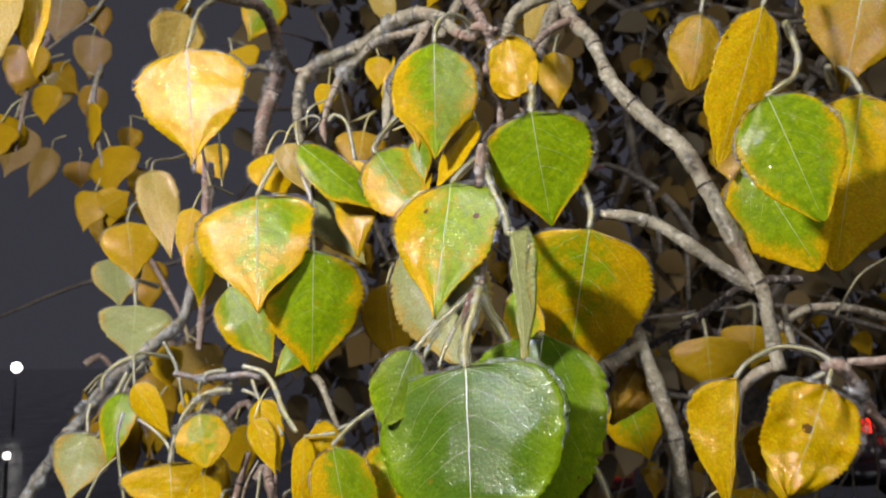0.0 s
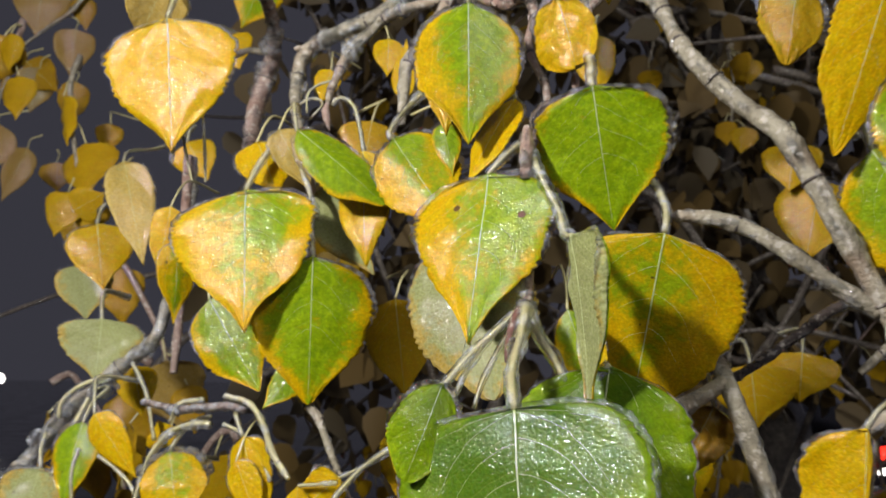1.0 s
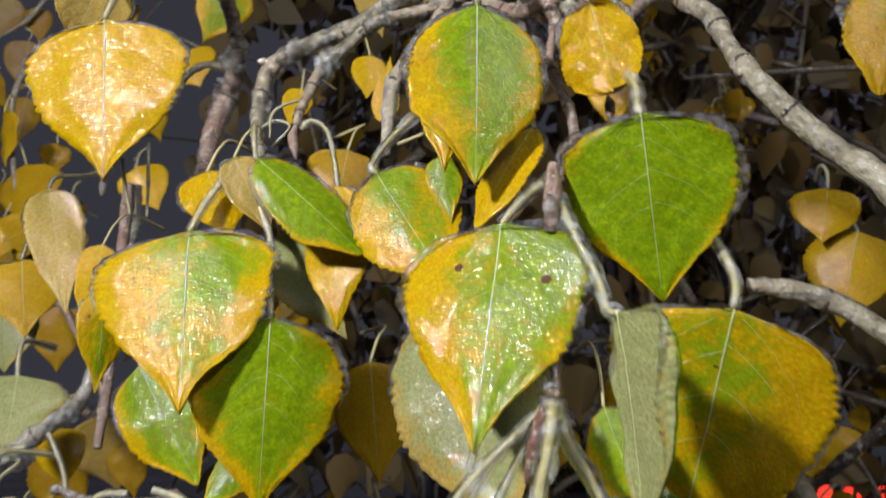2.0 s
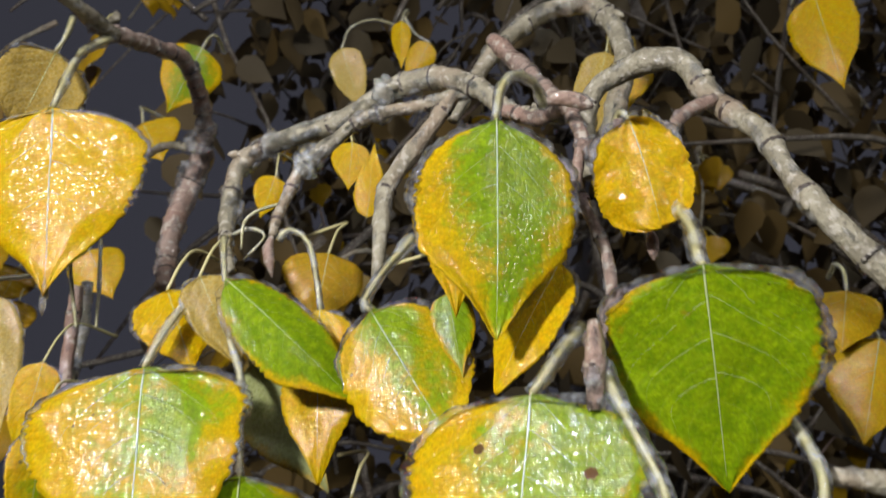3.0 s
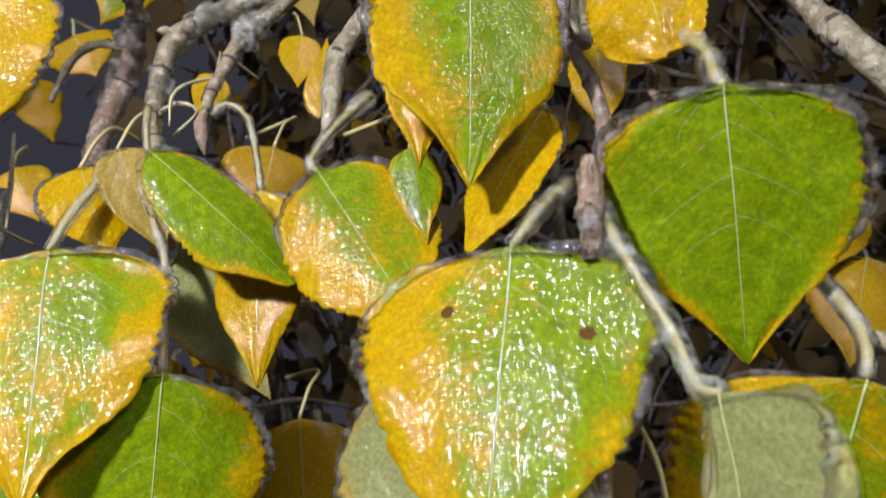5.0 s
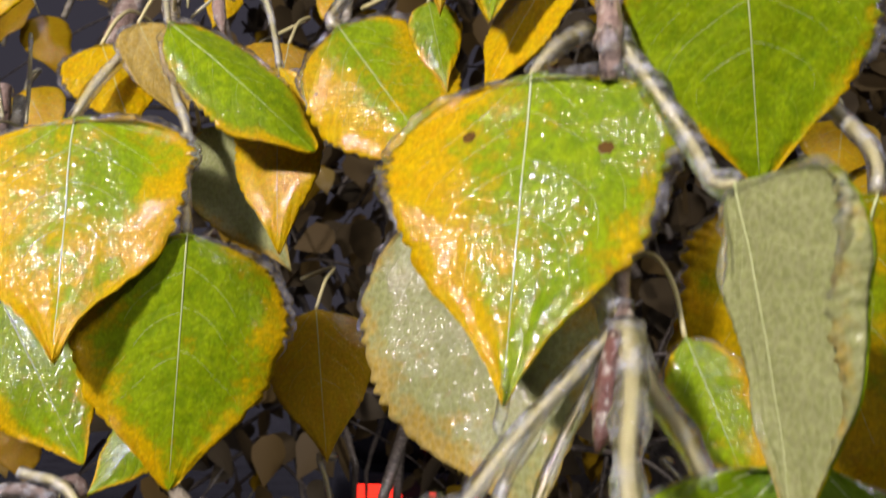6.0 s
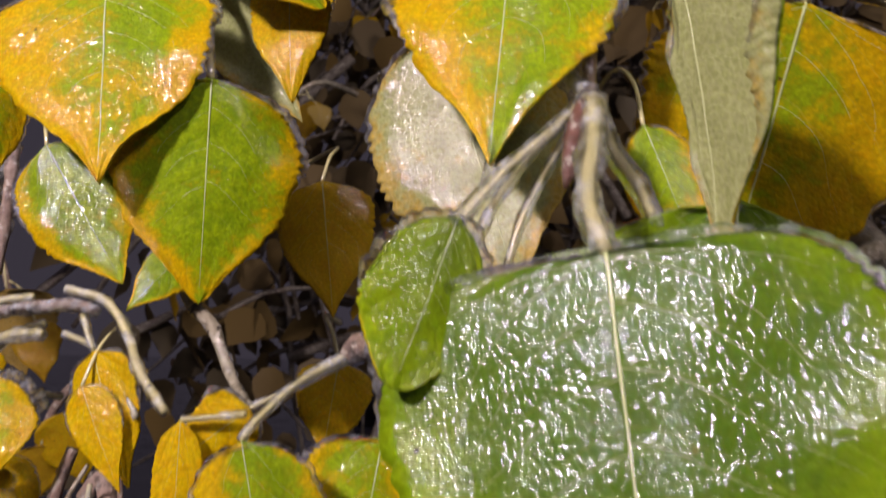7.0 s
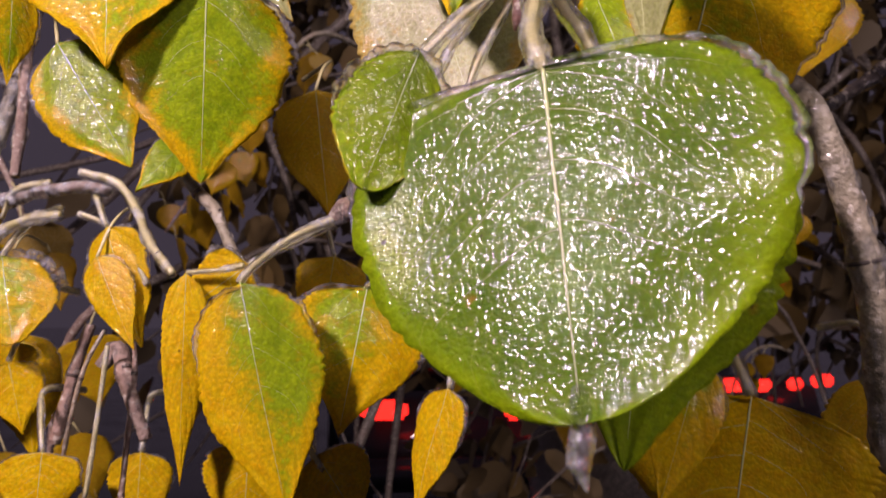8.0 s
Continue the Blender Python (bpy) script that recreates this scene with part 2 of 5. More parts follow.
class Blade:
    """The form of one leaf blade: x across, y along from stalk to tip, z the upper face; unit length scaled by size."""

    def __init__(self, length, width, a=0.40, b=1.0, cord=-0.03, cup=0.12, droop=0.08, wave=0.03, skew=0.0, acum=0.4, fold=(0, 0), curl=(0, 0), halves=(1, 1), rough_edge=1.0, seed=0):
        self.l, self.w, self.a, self.b, self.cord, self.cup, self.droop, self.wave, self.skew, self.seed = length, width, a, b, cord, cup, droop, wave, skew, seed
        self.acum, self.curl, self.halves, self.rough_edge = acum, curl, halves, rough_edge
        self.fold = [(math.cos(radians(d)), math.sin(radians(d))) for d in fold]
        top = a / (a + b)
        self.peak = top ** a * (1 - top) ** b

    def half(self, s):
        s = min(max(s, 0.0), 1.0)
        h = s ** self.a * (1 - s) ** self.b / self.peak
        u = min(max((s - 0.6) / 0.36, 0.0), 1.0)
        return 0.5 * self.w * h * (1 - self.acum * u * u * (3 - 2 * u))

    def at(self, q, s, lift=0.0, tooth=True):
        side = 1 if q > 0 else 0
        h = self.half(s) * self.halves[side]
        x = q * h
        n = 15 + self.seed % 6
        aq = abs(q)
        if tooth:
            ph = (s ** 0.85 * n + (0.35 if q > 0 else 0) + 0.55 * math.sin(self.seed + 9 * s) + 0.25 * math.sin(self.seed * 3 + 31 * s + q)) % 1.0
            k = 0.045 * self.rough_edge * (1 + 0.55 * math.sin(self.seed * 2.3 + 21 * s)) * min(1, s * 8)
            x *= 1 + aq ** 9 * k * (math.sin(math.pi * ph ** 1.4) - 0.6)
            x *= 1 + self.rough_edge * aq * (0.10 * noise.noise(Vector((self.seed * 1.7 + (3 if q > 0 else 0), s * 2.6, 0.5))) + 0.05 * noise.noise(Vector((self.seed * 2.9 + (7 if q > 0 else 0), s * 8.0, 1.5))))
        y = self.l * (s - self.cord * aq ** 1.5 * (1 - s) ** 5)
        # bowed to one side, cupped, drooping, with a wavy margin and a puckered face
        x += self.skew * self.w * math.sin(math.pi * s) * 0.5
        z = -self.cup * abs(x) ** 1.3 / (0.5 * self.w) ** 0.3 + self.droop * self.l * (0.25 - (s - 0.5) ** 2)
        z += self.wave * self.w * aq ** 2 * noise.noise(Vector((self.seed * 3.1 + q * 1.2, s * 3.5, 1.0))) * 2
        z += self.wave * self.w * (0.45 * noise.noise(Vector((q * 3, s * 4, self.seed + 0.5))) + 0.16 * noise.noise(Vector((q * 8, s * 11, self.seed + 4.5))))
        c, d = self.fold[side]
        roll = self.curl[side] * max(0.0, (aq - 0.65) / 0.35) ** 2 * math.sin(math.pi * min(1, s * 1.05)) ** 0.5
        z += (0.2 * roll - aq * d) * h
        x = x * c - math.copysign(abs(roll) * h, q)
        return Vector((x, y, z + lift))


def blade_mesh(f, rows=130, cols=22):
    verts, faces, slots, uvs = [], [], [], []
    ss = [(i / rows) ** 1.25 for i in range(rows + 1)]
    th = 0.00035
    for side in (0, 1):
        for s in ss:
            for j in range(cols + 1):
                q = 2 * j / cols - 1
                q = math.copysign(abs(q) ** 0.85, q)
                verts.append(f.at(q, s, th if side == 0 else -th))
                uvs.append((q * 0.5 + 0.5, s))
    w, top = cols + 1, (rows + 1) * (cols + 1)
    for i in range(rows):
        for j in range(cols):
            a = i * w + j
            faces.append((a, a + 1, a + w + 1, a + w))
            slots.append(0)
            faces.append((top + a, top + a + w, top + a + w + 1, top + a + 1))
            slots.append(1)
        for a, flip in ((i * w, False), (i * w + cols, True)):
            fc = (a, a + w, top + a + w, top + a)
            faces.append(fc[::-1] if flip else fc)
            slots.append(0)
    me = mesh_from("blade", verts, faces, [LEAF_TOP, LEAF_UNDER], slots)
    layer = me.uv_layers.new(name="blade")
    for lp in me.loops:
        layer.data[lp.index].uv = uvs[lp.vertex_index]
    return me


def veins_mesh(f, side):
    """Midrib and side veins, standing a little proud of the shown face."""
    verts, faces = [], []
    r0 = 0.0052 * f.w
    lift = side * 0.00035
    path = [f.at(0, s, lift) for s in [i / 24 * 0.93 for i in range(25)]]
    tube(path, [r0 * (1 - 0.8 * i / 24) for i in range(25)], 5, 0.3, 300, f.seed, verts, faces)
    for k in range(5):
        for sgn in (-1, 1):
            s0 = (0.004, 0.012, 0.13, 0.29, 0.46)[k] + 0.025 * (sgn > 0) * (k > 1)
            reach = (0.12, 0.36, 0.34, 0.28, 0.22)[k]
            qe = (0.92, 0.80, 0.80, 0.78, 0.72)[k]
            path = []
            for i in range(13):
                u = i / 12
                s = s0 + reach * u ** 1.25
                q = sgn * qe * u ** 0.85 * (1 + 0.12 * math.sin(f.seed + 5 * u + k))
                path.append(f.at(q * f.half(s0 + reach) / max(f.half(s), f.half(s0 + reach) * 0.25) if s < s0 + reach * 0.4 and k < 2 else q, s, lift, False))
            tube(path, [r0 * 0.22 * (1 - 0.8 * i / 12) for i in range(13)], 4, 0.0, 1, 0, verts, faces)
    return mesh_from("midrib", verts, faces, [VEIN])


def rim_mesh(f, lo, hi, r, seed):
    """The clear bead of ice that hangs on the margin, from lo on one side over the stalk end to hi on the other."""
    verts, faces = [], []
    path, rad = [], []
    n = 96
    for i in range(n + 1):
        u = lo + (hi - lo) * i / n
        s, q = abs(u) ** 1.5, math.copysign(1.0, u)
        p = f.at(q, s, 0.0)
        out = Vector((q * 0.75, -0.55 * (1 - s), 0)).normalized()
        k = 0.75 + 0.7 * noise.noise(Vector((u * 7, seed, 2.0))) + 0.35 * noise.noise(Vector((u * 24, seed, 5.0)))
        fade = min(1, (u - lo) * 6 + 0.15, (hi - u) * 6 + 0.15)
        rr = max(0.3, k) * r * fade
        path.append(p + out * rr * 0.65)
        rad.append(rr)
    tube(path, rad, 10, 0.25, 500, seed, verts, faces)
    return mesh_from("ice_rim", verts, faces, [ICE])


def leaf_frame(base, tip, facing):
    """Axes of a leaf: y from stalk to tip, z out of the shown face, turned by facing degrees to the left about its length."""
    b, t = Vector(base), Vector(tip)
    y = (t - b).normalized()
    z = Vector((0, -1, 0)) - y * y.dot(Vector((0, -1, 0)))
    z.normalize()
    z = (Matrix.Rotation(radians(facing), 3, y) @ z).normalized()
    x = y.cross(z)
    m = Matrix((x, y, z)).transposed().to_4x4()
    m.translation = b
    return m


LEAVES = 0


def leaf(label, base, tip, width, facing=0.0, green=0.5, lean=0.0, brown=0.0, flip=False, stalk=None, rim=1.0, ice=True, icy=1.0, grain=1.0, spots=(), drip=0.0, group="poplar leaves", **shape):
    """A poplar leaf: blade, midrib, stalk and ice. flip shows the underside. brown also dims leaves lying in shade or
    far back.
    """
    global LEAVES
    LEAVES += 1
    seed = LEAVES
    m = leaf_frame(base, tip, facing)
    root = new("poplar_leaf")
    root.empty_display_size = 0.01
    root.matrix_world = m
    tagged(root, label, "leaf", group)
    length = (Vector(tip) - Vector(base)).length
    f = Blade(length, width, seed=seed, **shape)
    bl = part("blade", blade_mesh(f) if base[1] < 0.53 else blade_mesh(f, 80, 12), root)
    bl.color = (green, 0.5 + 0.5 * (lean if flip else -lean), brown, grain)
    if flip:
        bl.matrix_local = Matrix.Rotation(math.pi, 4, "Y")
    rib = part("midrib", veins_mesh(f, -1 if flip else 1), root, "pale raised midrib and side veins")
    if flip:
        rib.matrix_local = Matrix.Rotation(math.pi, 4, "Y")
    inv = m.inverted()
    r = 0.0085 * width + 0.0004
    if stalk is None:
        b = Vector(base)
        k = 0.35 + 0.3 * ((seed * 37) % 10) / 10
        stalk = [b, b + Vector((0.003 * (seed % 3 - 1), 0.006, 0.012)), b + Vector((0.006 * (seed % 3 - 1), 0.02, 0.02)), b + Vector((0.008 * (seed % 5 - 2), 0.035 + 0.02 * k, 0.018))]
    else:
        stalk = [Vector(base)] + [Vector(p) for p in stalk]
    pts = [inv @ p for p in stalk]
    path, rad = smooth_path(pts, [r] + [r * 1.05] * (len(pts) - 2) + [r * 1.5], 0.0025)
    v, fc = tube(path, rad, 8, 0.1, 300, seed)
    part("petiole", mesh_from("petiole", v, fc, [PETIOLE]), root, "pale flattened leaf stalk")
    if ice:
        rad2 = [q * (1 + icy * (0.75 + 0.55 * noise.noise(p * 160))) + 0.0002 for p, q in zip(path, rad)]
        off = [p + Vector((0, 0.0, -0.0002)) for p in path]
        v, fc = tube(off, rad2, 8, 0.3, 450, seed)
        part("stalk_ice", mesh_from("stalk_ice", v, fc, [ICE_CLOUDY]), root, "clear ice sleeve on the stalk")
    if rim > 0:
        bead = part("ice_rim", rim_mesh(f, -0.5 - 0.3 * ((seed * 13) % 7) / 7, 0.45 + 0.3 * ((seed * 29) % 11) / 11, 0.00125 * rim, seed), root, "clear beaded ice along the margin")
        if flip:
            bead.matrix_local = Matrix.Rotation(math.pi, 4, "Y")
    for q, s, r in spots:
        n = 14
        vs = [f.at(q, s, 0.0005)] + [f.at(q + r * (1 + 0.2 * math.sin(3 * k)) * math.cos(2 * math.pi * k / n) / f.half(s), s + r * math.sin(2 * math.pi * k / n) / f.l, 0.0004) for k in range(n)]
        part("leaf_spot", mesh_from("leaf_spot", vs, [(0, 1 + (k + 1) % n, 1 + k) for k in range(n)], [SPOT]), root, "dark brown spot")
    if drip:
        p0, p1 = f.at(0, 0.9), f.at(0, 1.0)
        path, rad = smooth_path([p0, p1, p1 + Vector((0.0005, 0.004, 0.0008)) * drip, p1 + Vector((0, 0.007, 0.001)) * drip], [0.0008 * drip, 0.0016 * drip, 0.0014 * drip, 0.0003], 0.0008)
        v, fc = tube(path, rad, 10, 0.25, 400, seed)
        part("ice_drip", mesh_from("ice_drip", v, fc, [ICE]), root, "clear frozen drop at the tip")
    return root


BRANCHES = 0


def branch(label, pts, radii, mat=None, nodes=0.02, beads=22, sleeve=0.0, lumps=0):
    """A knobbly twig with dark bud scars, under a skin and beads of ice."""
    global BRANCHES
    BRANCHES += 1
    seed = BRANCHES * 7.3
    rnd = random.Random(BRANCHES)
    root = new("poplar_branch")
    root.empty_display_size = 0.01
    root.location = pts[0]
    tagged(root, label, "branch", "icy branches")
    o = Vector(pts[0])
    path, rad = smooth_path([Vector(p) - o for p in pts], [r * (0.78 if mat is None else 0.9) for r in radii], 0.0022)
    length, marks = 0.0, []
    nxt = nodes * 0.6
    for i in range(1, len(path)):
        length += (path[i] - path[i - 1]).length
        if length > nxt:
            marks.append(i)
            nxt = length + nodes * rnd.uniform(0.6, 1.4)
    rad = list(rad)
    for i in range(len(rad)):
        rad[i] *= 1 + 0.13 * noise.noise(path[i] * 70 + Vector((seed, 0, 0)))
    for i in marks:
        for k in (-2, -1, 0, 1, 2):
            if 0 <= i + k < len(rad):
                rad[i + k] *= 1 + (0.20 if k == 0 else 0.12 if abs(k) == 1 else 0.05)
    v, fc = tube(path, rad, 14, 0.14, 260, seed)
    part("bark", mesh_from("bark", v, fc, [mat or BARK]), root)
    for i in marks:
        if 1 <= i < len(path) - 1 and rnd.random() < 0.5:
            a, b = path[i].lerp(path[i - 1], 0.28), path[i].lerp(path[i + 1], 0.28)
            rr = rad[i] * 1.035
            v, fc = tube([a, path[i], b], [rr * 0.98, rr * 1.02, rr * 0.98], 14, 0.16, 400, seed)
            part("bud_scar", mesh_from("bud_scar", v, fc, [SCAR]), root, "dark ring scar")
            if rnd.random() < 0.3:
                side = Vector((rnd.uniform(-1, 1), -0.5, rnd.uniform(-1, 1))).normalized()
                d = (path[i + 1] - path[i - 1]).normalized()
                p0 = path[i] + side * rr * 0.7
                p1 = p0 + (side * 0.7 + d * 0.6) * rr
                v, fc = tube([p0, p0.lerp(p1, 0.35), p0.lerp(p1, 0.75), p1], [rr * 0.38, rr * 0.42, rr * 0.26, rr * 0.06], 8, 0.1, 300, seed)
                part("bud", mesh_from("bud", v, fc, [mat or BARK]), root, "small dormant bud")
    if sleeve:
        r2 = [r * (1 + sleeve * (0.6 + 0.7 * noise.noise(p * 140 + Vector((seed, 0, 0))))) for p, r in zip(path, rad)]
        v, fc = tube([p + Vector((0, 0, -0.25 * r * sleeve)) for p, r in zip(path, rad)], r2, 10, 0.3, 420, seed)
        part("ice_sleeve", mesh_from("ice_sleeve", v, fc, [ICE_CLOUDY]), root, "clear ice sleeve")
    for k in range(lumps):
        i = rnd.randrange(len(path))
        size = rad[i] * rnd.uniform(0.9, 1.7)
        bm = bmesh.new()
        bmesh.ops.create_icosphere(bm, subdivisions=3, radius=1)
        sq = Vector((rnd.uniform(0.7, 1.3), rnd.uniform(0.7, 1.1), rnd.uniform(0.7, 1.4)))
        at = path[i] + Vector((rnd.uniform(-1, 1), rnd.uniform(-1, 0), rnd.uniform(-1, 0.6))) * rad[i]
        for w in bm.verts:
            n = 1 + 0.45 * noise.noise(w.co * 1.7 + Vector((k, seed, 0))) + 0.2 * noise.noise(w.co * 4.5 + Vector((seed, k, 0)))
            w.co = at + Vector((w.co.x * sq.x, w.co.y * sq.y, w.co.z * sq.z)) * n * size
        me = bpy.data.meshes.new("ice_lump")
        bm.to_mesh(me)
        bm.free()
        me.materials.append(ICE_CLOUDY)
        for pl in me.polygons:
            pl.use_smooth = True
        part("ice_lump", me, root, "lump of clear ice")
    if beads:
        v, fc = [], []
        for _ in range(int(beads * max(length, 0.03) / 0.1)):
            i = rnd.randrange(1, len(path) - 1)
            d = (path[i + 1] - path[i - 1]).normalized()
            side = Vector((rnd.uniform(-1, 1), rnd.uniform(-1, 0.2), rnd.uniform(-1, 0.6)))
            side = (side - d * side.dot(d)).normalized()
            c = path[i] + side * rad[i] * 0.95
            ln = rad[i] * rnd.uniform(0.5, 1.6)
            rr = rad[i] * rnd.uniform(0.18, 0.42)
            tube([c - d * ln, c - d * ln * 0.6, c, c + d * ln * 0.6, c + d * ln], [rr * 0.1, rr * 0.8, rr, rr * 0.8, rr * 0.1], 8, 0.3, 500, seed, v, fc)
        if v:
            tagged(part("ice_glaze", mesh_from("ice_glaze", v, fc, [ICE]), root, "frozen beads of clear ice"), kind="stuff")
    return root


# ---- branches and leaves of the near boughs ----
branch("grey-brown poplar branch glazed with clear ice", [(0.0400, 0.4520, 1.6720), (0.0395, 0.4550, 1.6860), (0.0405, 0.4560, 1.6990), (0.0440, 0.4550, 1.7076), (0.0506, 0.4500, 1.7111), (0.0611, 0.4400, 1.7130), (0.0698, 0.4350, 1.7099), (0.0744, 0.4200, 1.6891), (0.0812, 0.4030, 1.6723), (0.0852, 0.3950, 1.6563), (0.0891, 0.3820, 1.6391), (0.1041, 0.3720, 1.6168), (0.1164, 0.3600, 1.6002), (0.1241, 0.3550, 1.5825), (0.1312, 0.3510, 1.5635), (0.1411, 0.3490, 1.5422), (0.1477, 0.3500, 1.5288), (0.1490, 0.3500, 1.5164), (0.1536, 0.3520, 1.4948)], [0.0036, 0.0042, 0.0046, 0.0047, 0.0051, 0.0053, 0.0052, 0.0049, 0.0045, 0.0043, 0.0049, 0.0048, 0.0049, 0.0048, 0.0050, 0.0049, 0.0044, 0.0038, 0.0038], nodes=0.022, beads=16)
branch("grey-brown poplar branch glazed with clear ice", [(0.1451, 0.3510, 1.5315), (0.1333, 0.3530, 1.5395), (0.1199, 0.3590, 1.5515), (0.1059, 0.3650, 1.5628), (0.0918, 0.3680, 1.5684), (0.0780, 0.3710, 1.5701)], [0.0039, 0.0039, 0.0037, 0.0038, 0.0035, 0.0025], nodes=0.016, beads=34)
branch("thin reddish-brown poplar twig glazed with ice", [(0.0721, 0.4150, 1.6878), (0.0599, 0.4100, 1.6796), (0.0524, 0.4020, 1.6701), (0.0485, 0.3960, 1.6641)], [0.0020, 0.0023, 0.0019, 0.0009], nodes=0.012, mat=BARK_RED)
branch("grey-brown poplar branch glazed with clear ice", [(0.0969, 0.3770, 1.5066), (0.0849, 0.3800, 1.4991), (0.0744, 0.3840, 1.4915), (0.0653, 0.3900, 1.4826)], [0.0038, 0.0044, 0.0047, 0.0045], nodes=0.03)
branch("grey-brown poplar branch glazed with clear ice", [(0.0981, 0.4000, 1.5221), (0.0977, 0.3770, 1.5045), (0.1038, 0.3750, 1.4856), (0.1096, 0.3750, 1.4644), (0.1140, 0.3760, 1.4350), (0.1165, 0.3780, 1.4068)], [0.0029, 0.0046, 0.0049, 0.0051, 0.0053, 0.0056], nodes=0.024, beads=20)
branch("thin reddish-brown poplar twig glazed with ice", [(0.1017, 0.4000, 1.5048), (0.1260, 0.4200, 1.5154), (0.1475, 0.4300, 1.5279), (0.1733, 0.4400, 1.5426), (0.2057, 0.4500, 1.5449)], [0.0017, 0.0024, 0.0025, 0.0025, 0.0026], mat=SCAR)
branch("grey-brown poplar branch glazed with clear ice", [(0.0253, 0.4300, 1.6841), (0.0101, 0.4500, 1.6949), (0.0011, 0.4620, 1.7076), (-0.0119, 0.4750, 1.7176), (-0.0280, 0.4870, 1.7185), (-0.0405, 0.5000, 1.7149), (-0.0582, 0.5120, 1.7089), (-0.0795, 0.5250, 1.7062), (-0.0971, 0.5370, 1.6993), (-0.0996, 0.5300, 1.6822), (-0.0975, 0.5150, 1.6597), (-0.0914, 0.4950, 1.6407)], [0.0025, 0.0038, 0.0048, 0.0054, 0.0056, 0.0056, 0.0055, 0.0054, 0.0055, 0.0046, 0.0039, 0.0029], nodes=0.02, beads=44, lumps=4)
branch("thin reddish-brown poplar twig glazed with ice", [(-0.0009, 0.4700, 1.7108), (-0.0194, 0.4820, 1.7083), (-0.0402, 0.4920, 1.7066), (-0.0549, 0.5000, 1.6976), (-0.0669, 0.5030, 1.6864), (-0.0721, 0.5000, 1.6728), (-0.0745, 0.4920, 1.6608), (-0.0750, 0.4880, 1.6535)], [0.0029, 0.0034, 0.0034, 0.0035, 0.0035, 0.0030, 0.0025, 0.0020], nodes=0.014, beads=44, lumps=3)
branch("grey-brown poplar branch glazed with clear ice", [(-0.0047, 0.4730, 1.7141), (-0.0154, 0.4760, 1.6980), (-0.0242, 0.4760, 1.6845), (-0.0323, 0.4740, 1.6697), (-0.0336, 0.4700, 1.6564), (-0.0342, 0.4620, 1.6334)], [0.0033, 0.0041, 0.0043, 0.0042, 0.0037, 0.0028], nodes=0.02, beads=18)
branch("grey-brown poplar branch glazed with clear ice", [(-0.0020, 0.5500, 1.7311), (0.0086, 0.5550, 1.7536), (0.0227, 0.5600, 1.7770), (0.0472, 0.5700, 1.8026), (0.0707, 0.5700, 1.8089), (0.0820, 0.5600, 1.7913), (0.0844, 0.5500, 1.7655), (0.0735, 0.5350, 1.7329), (0.0640, 0.5200, 1.7033)], [0.0041, 0.0048, 0.0055, 0.0063, 0.0069, 0.0067, 0.0065, 0.0056, 0.0048], nodes=0.028)
branch("thin reddish-brown poplar twig glazed with ice", [(0.0090, 0.4860, 1.7409), (0.0189, 0.4700, 1.7212), (0.0245, 0.4450, 1.6995), (0.0268, 0.4270, 1.6859), (0.0279, 0.4150, 1.6733), (0.0280, 0.4100, 1.6646)], [0.0037, 0.0037, 0.0032, 0.0025, 0.0022, 0.0019], nodes=0.012, mat=BARK_RED, beads=26)
branch("thin reddish-brown poplar twig glazed with ice", [(0.0082, 0.4500, 1.6947), (0.0181, 0.4380, 1.6871), (0.0250, 0.4250, 1.6853), (0.0321, 0.4170, 1.6836)], [0.0030, 0.0027, 0.0026, 0.0012], nodes=0.01, mat=BARK_RED, beads=26)
branch("thin reddish-brown poplar twig glazed with ice", [(0.0267, 0.4130, 1.6690), (0.0317, 0.4050, 1.6632), (0.0333, 0.3950, 1.6632), (0.0320, 0.3870, 1.6658)], [0.0023, 0.0019, 0.0015, 0.0018], nodes=0.008, mat=BARK_RED, beads=30, lumps=3)
branch("thin reddish-brown poplar twig glazed with ice", [(0.0273, 0.4120, 1.6687), (0.0251, 0.4080, 1.6522), (0.0316, 0.4020, 1.6320), (0.0295, 0.3900, 1.6124), (0.0202, 0.3750, 1.5950), (0.0212, 0.3720, 1.5912), (0.0202, 0.3660, 1.5417), (0.0192, 0.3620, 1.5361), (0.0158, 0.3580, 1.5313)], [0.0020, 0.0019, 0.0020, 0.0018, 0.0023, 0.0020, 0.0017, 0.0020, 0.0017], nodes=0.013, mat=BARK_RED, beads=18)
branch("dark red winter bud of a poplar twig glazed with ice", [(0.0155, 0.3560, 1.5325), (0.0136, 0.3530, 1.5265), (0.0120, 0.3510, 1.5199), (0.0109, 0.3500, 1.5151), (0.0102, 0.3500, 1.5124)], [0.0015, 0.0025, 0.0025, 0.0017, 0.0005], nodes=9, mat=BUD, beads=10)
branch("thin reddish-brown poplar twig glazed with ice", [(-0.1804, 0.5000, 1.7686), (-0.1760, 0.5200, 1.7655), (-0.1662, 0.5350, 1.7599), (-0.1564, 0.5500, 1.7630), (-0.1479, 0.5650, 1.7663), (-0.1396, 0.5800, 1.7690), (-0.1342, 0.6000, 1.7603), (-0.1334, 0.6200, 1.7466), (-0.1387, 0.6450, 1.7392), (-0.1466, 0.6500, 1.7175), (-0.1499, 0.6400, 1.6924), (-0.1457, 0.6200, 1.6557)], [0.0022, 0.0028, 0.0032, 0.0036, 0.0040, 0.0041, 0.0043, 0.0045, 0.0053, 0.0062, 0.0057, 0.0048], nodes=0.009, mat=BARK_RED, beads=30, lumps=4)
